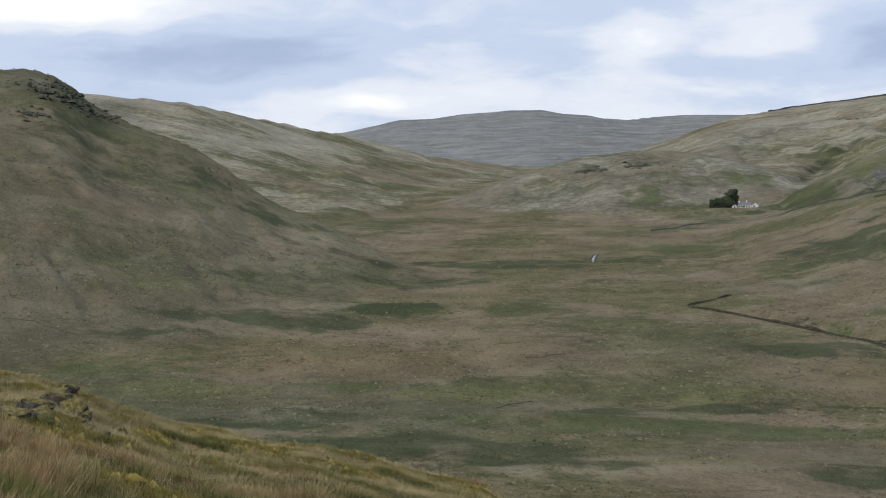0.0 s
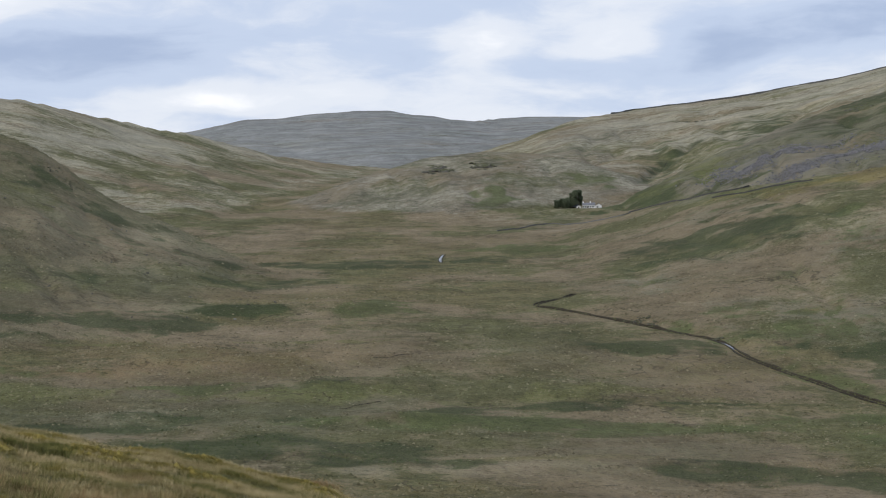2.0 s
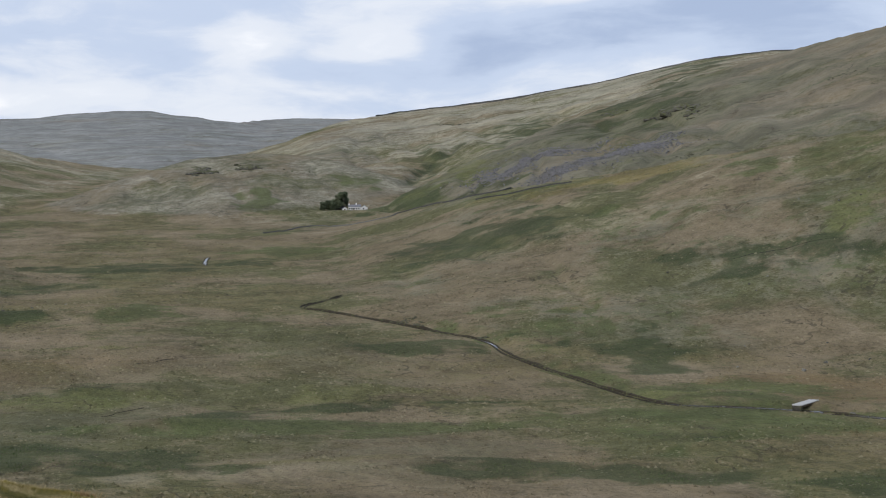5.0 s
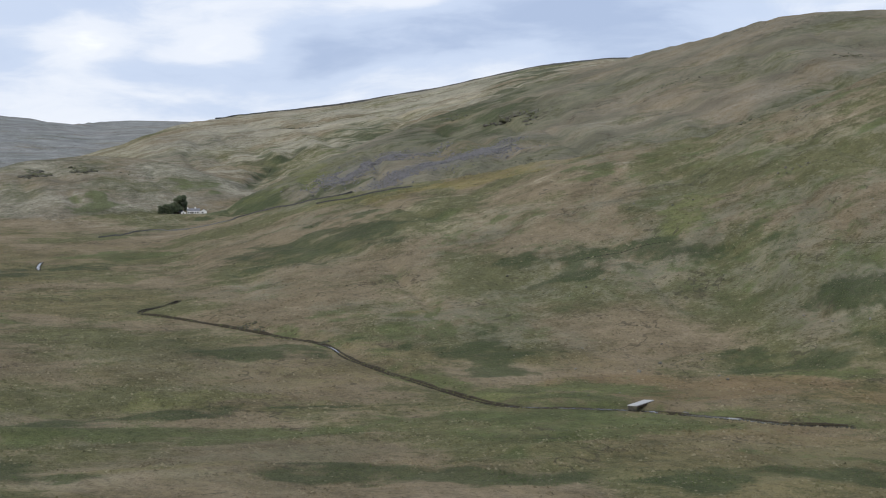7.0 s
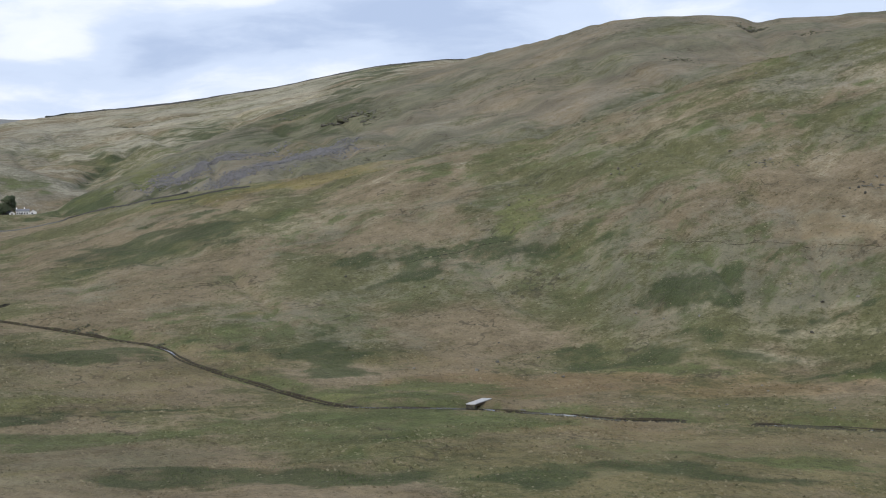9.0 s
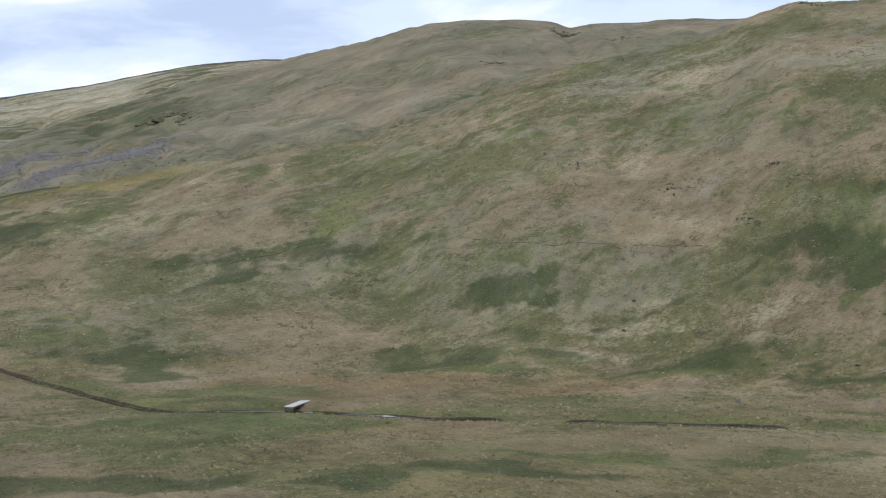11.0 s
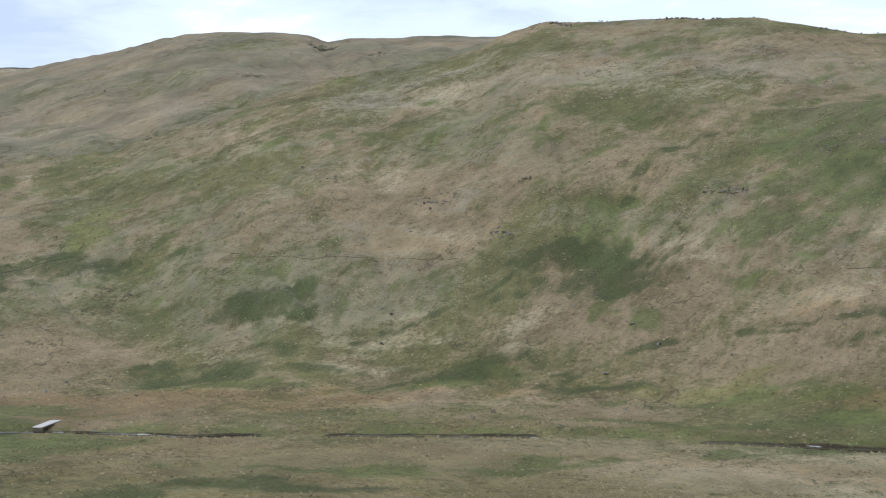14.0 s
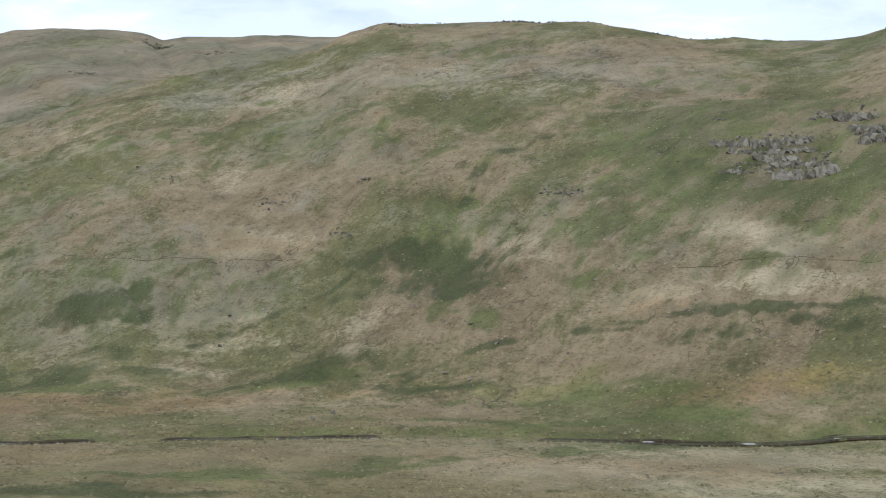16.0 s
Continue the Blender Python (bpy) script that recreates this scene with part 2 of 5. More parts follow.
def river_water():
    m, nt, bsdf = material("river_water")
    at = nt.nodes.new("ShaderNodeTexCoord").outputs["Object"]
    w = grain(nt, at, 1.3, 4, 0.6)
    nt.links.new(blend(nt, ramp(nt, grain(nt, at, 7.0, 3, 0.6, 4.0), 0.56, 0.66), (0.035, 0.032, 0.026), (0.45, 0.46, 0.46)), bsdf.inputs["Base Color"])
    bsdf.inputs["Roughness"].default_value = 0.12
    b = nt.nodes.new("ShaderNodeBump")
    b.inputs["Strength"].default_value, b.inputs["Distance"].default_value = 0.35, 0.1
    nt.links.new(w, b.inputs["Height"])
    nt.links.new(b.outputs[0], bsdf.inputs["Normal"])
    return m


WATER = river_water()


def blades_material(name, dry, fresh):
    m, nt, bsdf = material(name)
    info = nt.nodes.new("ShaderNodeNewGeometry")
    at = nt.nodes.new("ShaderNodeTexCoord").outputs["Object"]
    f = sum_of(nt, "ADD", sum_of(nt, "MULTIPLY", info.outputs["Random Per Island"], 0.5), sum_of(nt, "MULTIPLY", grain(nt, at, 2.2, 3), 0.9))
    nt.links.new(blend(nt, ramp(nt, f, 0.45, 0.95), dry, fresh), bsdf.inputs["Base Color"])
    bsdf.inputs["Roughness"].default_value, bsdf.inputs["Specular IOR Level"].default_value = 0.8, 0.15
    return m


DRY_GRASS = blades_material("hill_grass_blades", (0.14, 0.115, 0.042), (0.45, 0.36, 0.18))
RUSSET = blades_material("russet_grass_blades", (0.14, 0.095, 0.038), (0.38, 0.255, 0.125))
FRESH = blades_material("fresh_grass_blades", (0.045, 0.055, 0.012), (0.18, 0.175, 0.05))
STRAW = blades_material("bleached_turf", (0.18, 0.145, 0.06), (0.52, 0.42, 0.225))
SHORT_GRASS = blades_material("short_turf", (0.06, 0.068, 0.015), (0.27, 0.23, 0.085))
MOSS = blades_material("moss_cushion", (0.11, 0.095, 0.024), (0.31, 0.24, 0.06))
RUSHES = blades_material("rush_blades", (0.055, 0.085, 0.03), (0.12, 0.15, 0.06))

# ---- the lie of the land ----
EYE = 47.0          # height of the lens over the river at the footbridge
STAND = EYE - 1.65  # the ground under the camera


def pnoise(x, y, seed=0):
    """Gradient noise in the plan, about -1 to 1."""
    xi, yi = np.floor(x).astype(np.int64), np.floor(y).astype(np.int64)
    fx, fy = x - xi, y - yi

    def corner(i, j):
        h = ((xi + i) * 374761393 + (yi + j) * 668265263 + seed * 974634777) & 0xFFFFFFFF
        h = ((h ^ (h >> 13)) * 1274126177) & 0xFFFFFFFF
        a = ((h ^ (h >> 16)) & 0xFFFF) * (2 * math.pi / 65536)
        return np.cos(a) * (fx - i) + np.sin(a) * (fy - j)

    u, v = fx * fx * fx * (fx * (fx * 6 - 15) + 10), fy * fy * fy * (fy * (fy * 6 - 15) + 10)
    low = corner(0, 0) * (1 - u) + corner(1, 0) * u
    high = corner(0, 1) * (1 - u) + corner(1, 1) * u
    return (low * (1 - v) + high * v) * 1.5


def fnoise(x, y, size, octaves=3, seed=0):
    total, amp, norm = 0.0, 1.0, 0.0
    for k in range(octaves):
        total = total + amp * pnoise(x / size + 13.7 * k, y / size - 7.1 * k, seed + k)
        norm += amp
        amp, size = amp * 0.5, size * 0.5
    return total / norm


BEARINGS = np.arange(-180, 180.01, 0.1)


def along(bearings, values, soft=0.35):
    """A value that glides along the bearings round the viewpoint."""
    v = np.interp(BEARINGS, bearings, values)
    n = max(1, int(soft / 0.1))
    w = np.hanning(2 * n + 3)[1:-1]
    return np.convolve(np.pad(v, n, mode="edge"), w / w.sum(), mode="valid")


class Hill:
    """A hill face between a foot line and a crest line: rows of bearing, distance and, for the crest, the rise in degrees."""

    def __init__(self, crest, foot, power=1.0, back=0.12, soft=0.35, run=0.0, rib=(0.0, 50.0)):
        b, r, e = zip(*crest)
        self.rc = along(b, r, soft)
        self.zc = EYE + self.rc * np.tan(np.radians(along(b, e, soft)))
        b, r, z = zip(*foot)
        self.rf, self.zf = along(b, r, 1.0), along(b, z, 1.0)
        # the face runs on below its foot line, at its own slope, behind what lies before it
        self.zf = self.zf - run * (self.zc - self.zf) / (self.rc - self.rf)
        self.rf = self.rf - run
        self.power, self.back, self.rib = power, back, rib

    def height(self, a, r):
        rc, zc, rf, zf = (np.interp(a, BEARINGS, v) for v in (self.rc, self.zc, self.rf, self.zf))
        s = (r - rf) / (rc - rf)
        rise = np.clip(s, 0, 1) ** self.power
        over = np.maximum(r - rc, 0)
        z = zf + (zc - zf) * rise - np.maximum(rf - r, 0) * 0.3 - over * self.back - over * over / 2500
        # ribs and gullies down the face, none at its foot and its crest
        deep, size = self.rib
        window = np.clip(s / 0.15, 0, 1) * np.clip((0.96 - s) / 0.2, 0, 1)
        on = np.nonzero((window > 0) & (np.abs(a - 26) < 50))
        if deep and len(on[0]):
            u, v = np.radians(a[on]) * rc[on] + 0.25 * r[on], r[on] * 0.4
            folds = fnoise(u, v, size, 4, 211)
            z[on] += deep * window[on] * (folds - 0.9 * np.clip(0.16 - np.abs(fnoise(u, v, size * 1.6, 2, 223)), 0, 1) / 0.16)
        return z


HILLS = {
    "crag": Hill(
        [(-60, 700, 4.5), (-30, 860, 5.6), (-17.3, 900, 5.93), (-16.3, 895, 5.94), (-15.3, 885, 5.71), (-14.5, 880, 5.24), (-13.8, 875, 4.58),
         (-12.7, 870, 4.02), (-11.1, 855, 3.35), (-9.9, 840, 2.84), (-8.9, 825, 2.2), (-8.0, 805, 1.4), (-6.5, 780, 0.46), (-5.1, 755, -0.13),
         (-3.3, 725, -0.97), (-2, 700, -1.68), (-0.6, 680, -2.4), (1.5, 660, -3.0), (5, 640, -4.2), (10, 600, -8)],
        [(-60, 300, 25), (-17, 400, 12), (-11, 430, 12), (-5, 470, 12), (1.5, 590, 8), (10, 560, -20)], 1.25, 0.34, rib=(2.3, 46.0)),
    "moor": Hill(
        [(-60, 1500, 3.5), (-22, 1600, 5.0), (-14.1, 1650, 5.06), (-12.4, 1650, 4.87), (-10.2, 1680, 4.68), (-8.6, 1720, 4.29), (-7.1, 1760, 3.94),
         (-5.5, 1800, 3.54), (-4.1, 1850, 3.34), (-2.3, 1900, 2.85), (-0.5, 1950, 2.41), (1.3, 2000, 2.1), (4.1, 2050, 1.79), (8, 2100, 1.2), (20, 2100, 0)],
        [(-60, 1000, 60), (-14, 1000, 45), (-4, 1050, 46), (4, 1500, 70), (20, 1500, 30)], 1.0, 0.25, rib=(3.5, 80.0)),
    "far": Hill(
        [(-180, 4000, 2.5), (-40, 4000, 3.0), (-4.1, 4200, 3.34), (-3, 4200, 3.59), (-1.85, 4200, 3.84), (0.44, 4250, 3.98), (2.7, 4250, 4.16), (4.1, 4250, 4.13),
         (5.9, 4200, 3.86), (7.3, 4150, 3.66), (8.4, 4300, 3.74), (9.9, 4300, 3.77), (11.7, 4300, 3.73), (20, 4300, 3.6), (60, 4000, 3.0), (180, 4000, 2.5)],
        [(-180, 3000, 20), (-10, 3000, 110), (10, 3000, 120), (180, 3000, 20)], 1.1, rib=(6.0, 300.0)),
    "farm": Hill(
        [(-2, 1500, 0.2), (2, 1500, 1.2), (4.1, 1700, 1.5), (5.9, 1750, 1.95), (7.2, 1780, 2.3), (8.4, 1800, 2.6), (9.5, 1820, 2.92), (10.2, 1830, 3.2),
         (11.7, 1850, 3.62), (14.3, 1950, 3.99), (15.7, 1950, 4.15), (18.9, 1950, 4.46), (21.1, 1930, 4.79), (23.2, 1900, 5.19), (24.8, 1880, 5.49),
         (26.6, 1860, 5.78), (28.4, 1850, 5.89), (29.6, 1850, 5.92), (36, 1850, 5.5), (50, 1800, 4), (70, 1800, 3)],
        [(-2, 1200, 45), (4, 1130, 46), (7, 1080, 46), (11, 1110, 48.5), (14, 1120, 48), (17, 1050, 50), (25, 950, 60), (70, 950, 60)], 0.95, 0.12, rib=(4.5, 60.0)),
    "knoll": Hill(
        [(-8, 1200, -3), (-3, 1200, -0.6), (1, 1210, 0.75), (3, 1230, 1.45), (4.1, 1250, 1.75), (5.2, 1270, 2.09), (5.9, 1280, 2.21), (7.2, 1290, 2.33), (8.4, 1290, 2.38), (10, 1280, 2.28), (11.5, 1260, 2.0), (13, 1230, 1.5), (14.5, 1200, 0.9), (17, 1150, -1.5), (25, 1150, -4)],
        [(-8, 1060, 20), (4, 1090, 46), (7, 1060, 46), (11, 1110, 48.5), (14, 1125, 49), (17, 1050, 30), (25, 1050, 0)], 0.9, -0.03, 0.8, rib=(2.6, 36.0)),
    "scree": Hill(
        [(8, 1080, -2), (12, 1080, 0.0), (14, 1090, 0.72), (16.5, 1140, 1.75), (18.8, 1200, 2.75), (21.6, 1260, 3.75), (24.3, 1310, 4.55), (26.5, 1340, 5.2), (29.5, 1350, 5.92),
         (31.2, 1330, 6.28), (33, 1310, 6.67), (34.7, 1290, 7.1), (35.8, 1280, 7.31), (37.7, 1280, 7.39), (39.5, 1280, 7.31), (40.5, 1280, 7.25), (41.2, 1285, 6.93), (42.1, 1290, 7.14),
         (43.7, 1300, 7.17), (45.5, 1310, 7.16), (47.3, 1320, 7.06), (50, 1330, 7.0), (62, 1330, 6.2), (90, 1300, 4)],
        [(8, 1060, 10), (14, 1030, 45), (17, 950, 52), (20, 900, 60), (26, 870, 68), (33, 860, 83), (40, 930, 120), (48, 1050, 165), (90, 1050, 100)], 1.0, 0.3, run=70, rib=(3.8, 55.0)),
    "brae": Hill(
        [(4, 1000, -4), (9, 980, -1.2), (13.3, 950, -0.12), (16.5, 885, 0.45), (20.2, 850, 1.11), (23.8, 830, 1.5), (26.1, 805, 1.9), (32.7, 780, 2.76), (34.7, 780, 3.42),
         (37.7, 790, 4.35), (39.4, 800, 4.93), (40.9, 810, 5.32), (44.1, 825, 5.92), (47.3, 840, 6.62), (48.2, 850, 7.13), (49.3, 858, 7.44), (50.1, 860, 7.58), (51.2, 865, 7.5), (52.8, 868, 7.58),
         (55.1, 870, 7.67), (56.4, 868, 7.55), (58.4, 865, 7.51), (59.6, 860, 7.25), (61.4, 860, 6.89), (62.2, 860, 6.7), (64, 865, 6.63), (65.7, 870, 6.42), (67.2, 870, 6.37),
         (68.7, 870, 6.45), (69.8, 870, 6.72), (75, 860, 7.2), (95, 800, 7), (140, 700, 3), (170, 700, -5)],
        [(4, 700, 12), (10, 560, 11), (12.8, 510, 10), (17.7, 450, 7.5), (22, 430, 6), (33, 432, 4.5), (38, 392, 2.5), (44, 388, 2.5), (50, 368, 2), (59, 342, 1.6), (64, 328, 1.4), (70, 325, 1.4), (95, 330, 1), (140, 400, 0)], 0.97, 0.36, rib=(1.8, 45.0)),
    "shoulder": Hill(
        [(42, 640, -8), (48, 640, 0.2), (54, 640, 2.2), (57.3, 630, 3.1), (61.1, 620, 4.0), (63.6, 615, 4.22), (66.2, 615, 4.1), (70, 620, 4.15), (80, 640, 4), (95, 640, 1)],
        [(42, 420, -40), (48, 420, 0), (57, 400, 8), (62, 470, 38), (66, 470, 40), (70, 460, 36), (95, 460, 10)], 0.85, 0.0),
}
# the river's course in the plan, upstream first
RIVER = [(96, 900), (88, 860), (91, 819), (79, 749), (80, 694), (102, 646), (123, 573), (110, 548), (91, 523), (97, 508), (109, 484), (119, 456), (130, 423), (130, 396), (134, 367), (139, 339), (144, 315), (155, 306), (166, 297), (171, 291), (182, 273), (188, 261), (202, 248), (240, 200), (254, 179), (266, 158), (277, 136), (285, 124), (295, 111), (318, 70), (352, 0), (400, -120)]


def smooth_course(course, step):
    pts = []
    c = [course[0]] + list(course) + [course[-1]]
    for p0, p1, p2, p3 in zip(c[:-3], c[1:-2], c[2:-1], c[3:]):
        n = max(2, int(math.dist(p1, p2) / step))
        for k in range(n):
            t = k / n
            pts.append(tuple(0.5 * (2 * p1[q] + (p2[q] - p0[q]) * t + (2 * p0[q] - 5 * p1[q] + 4 * p2[q] - p3[q]) * t * t + (3 * p1[q] - p0[q] - 3 * p2[q] + p3[q]) * t ** 3) for q in (0, 1)))
    return pts + [course[-1]]


COURSE = smooth_course(RIVER, 9.0)


# hollows in the hillsides: east, north, half width, half depth, how deep
HOLLOWS = [(461, 1009, 38, 45, 5), (474, 996, 16, 30, 4), (449, 1084, 26, 40, 6), (338, 1265, 14, 60, 6), (386, 1339, 14, 50, 6), (417, 309, 9, 22, 3), (442, 320, 8, 16, 2.5), (727, 800, 40, 40, 8), (698, 846, 22, 40, 4), (501, 750, 30, 14, 4), (-204, 772, 30, 30, 5), (370, 283, 20, 40, 2.5), (482, 213, 26, 26, 4), (-39, 1180, 20, 40, 3), (543, 965, 30, 60, 4), (603, 899, 20, 60, 4), (-39, 314, 11, 6, -1.5), (21, 306, 12, 6, -1.4), (6, 360, 18, 9, -1.8), (-30, 392, 30, 14, -1.4), (-20, 510, 26, 12, -1.8), (19, 516, 24, 12, -1.2), (58, 354, 26, 9, -1.0), (31, 307, 14, 7, -1.2), (66, 340, 24, 8, -1.0), (120, 250, 26, 8, -0.9), (-33, 561, 22, 10, -2.2), (291, 256, 18, 10, -1.6)]


def smax(p, q, k):
    h = np.maximum(k - np.abs(p - q), 0) / k
    return np.maximum(p, q) + h * h * k * 0.25


BROW = along([-180, -120, -60, -17.6, -16.3, -15.2, -14.4, -12.7, -11.1, -8.9, -7.1, -5.3, -4.4, -2.6, -0.8, 1.3, 2.0, 4, 8, 20, 70, 110, 150, 180],
             [12, 10, 0, -5.7, -5.95, -6.5, -6.85, -7.4, -8.1, -8.65, -9.05, -9.25, -9.6, -10.1, -10.5, -11.0, -11.4, -12.3, -13.6, -15, -15, -6, 8, 12], 0.2)


def near_bank(a, r):
    """The brow on which the camera stands."""
    rb = 30.0
    zb = EYE + rb * np.tan(np.radians(np.interp(a, BEARINGS, BROW)))
    s = np.minimum(r / rb, 1)
    over = np.maximum(r - rb, 0)
    slope = np.minimum((zb - STAND) / rb, 0.35)
    fall = np.where(slope > 0, slope * np.minimum(over, 900) * 0.8, -(0.12 - slope) * over - np.minimum(over, 60) ** 2 * 0.004)
    return STAND + (zb - STAND) * (s ** 1.06) + fall


THALWEG = ([-3000, 0, 200, 300, 335, 375, 415, 480, 520, 620, 750, 850, 950, 1060, 1250, 1500, 2000, 3000, 5000],
           [-40, -7, -2.0, -0.8, 0.0, 2.8, 6.2, 9.6, 12.2, 16.5, 21.6, 28.5, 36, 44, 58, 75, 105, 130, 150])


def valley(x, y):
    z = np.interp(y, *THALWEG)
    side = np.maximum(np.abs(x - np.interp(y, [-500, 200, 330, 600, 850], [320, 245, 165, 110, 85])) - 25, 0)
    return z + np.minimum(side * side * 0.00010, 0.03 * side)


def river_distance(x, y):
    """The distance from the river's middle line, where it is near."""
    d = np.full(np.shape(x), 500.0)
    for (x0, y0), (x1, y1) in zip(COURSE[:-1], COURSE[1:]):
        near = np.nonzero((np.abs(x - x0) < 70) & (np.abs(y - y0) < 70))
        if len(near[0]):
            ux, uy = x1 - x0, y1 - y0
            px, py = x[near] - x0, y[near] - y0
            s = np.clip((px * ux + py * uy) / (ux * ux + uy * uy), 0, 1)
            d[near] = np.minimum(d[near], np.hypot(px - s * ux, py - s * uy))
    return d


def bare_ground(x, y):
    """The ground without the river's bed and the small relief."""
    x, y = np.asarray(x, float), np.asarray(y, float)
    a, r = np.degrees(np.arctan2(x, y)), np.hypot(x, y)
    z = valley(x, y)
    for name, hill in HILLS.items():
        z = smax(z, hill.height(a, r), {"far": 20.0, "moor": 10.0, "farm": 8.0, "shoulder": 6.0, "knoll": 9.0, "brae": 4.0, "scree": 5.0, "crag": 5.0}[name])
    return smax(z, near_bank(a, r), 2.0)


def ground(x, y):
    x, y = np.asarray(x, float), np.asarray(y, float)
    r = np.hypot(x, y)
    z = bare_ground(x, y)
    d = river_distance(x, y)
    away = np.clip((r - 60) / 200, 0, 1) * np.clip(d / 40, 0.1, 1)
    a = np.degrees(np.arctan2(x, y))
    z = z + away * (fnoise(x, y, 70, 3, 5) * 1.5 + fnoise(x, y * 0.6, 18, 3, 9) * 0.4)
    # low swells of the valley floor, lying across the way down to the river
    flat = np.clip(1.2 - np.abs(z - valley(x, y)) / 8, 0, 1)
    swell = fnoise(x * 0.45, y, 26, 3, 141)
    z = z + away * flat * (1.5 * np.clip(swell + 0.1, 0, 1) + 0.5 * fnoise(x * 0.6, y, 9, 2, 145))
    # ribs and hollows that run down the slopes
    high = np.clip((z - valley(x, y) - 4) / 40, 0, 1)
    lie_u, lie_v = np.radians(a) * 600, r - 5 * np.sqrt((a - 4) ** 2 + 9)
    z = z + away * high * (fnoise(lie_u * 0.7, lie_v, 50, 4, 23) * 1.8 + fnoise(lie_u * 0.8, lie_v * 0.8, 12, 3, 27) * 0.6)
    z = z + away * np.clip((r - 500) / 500, 0, 1) * fnoise(x, y, 120, 4, 31) * 2.5
    z = z + (1 - np.clip((r - 60) / 200, 0, 1)) * (fnoise(x, y, 3.0, 3, 14) * 0.16 + fnoise(x, y, 1.3, 3, 101) * 0.16 + fnoise(x, y, 0.5, 2, 111) * 0.05) * np.clip(r / 6, 0, 1)
    # the level yard of the farm
    yard = np.exp(-(np.hypot((x - 226) / 30, (y - 1066) / 24) ** 4))
    z = z * (1 - yard) + 47.9 * yard
    bed = np.clip((8 - d) / 6.5, 0, 1)
    z = z - np.interp(y, [480, 570], [1.1, 0.5]) * bed * bed * (3 - 2 * bed)
    for hx, hy, across, deep, depth in HOLLOWS:
        n = math.hypot(hx, hy)
        p, q = ((x - hx) * hy - (y - hy) * hx) / n / across, ((x - hx) * hx + (y - hy) * hy) / n / deep
        z = z - depth * np.exp(-(p * p + q * q))
    return z

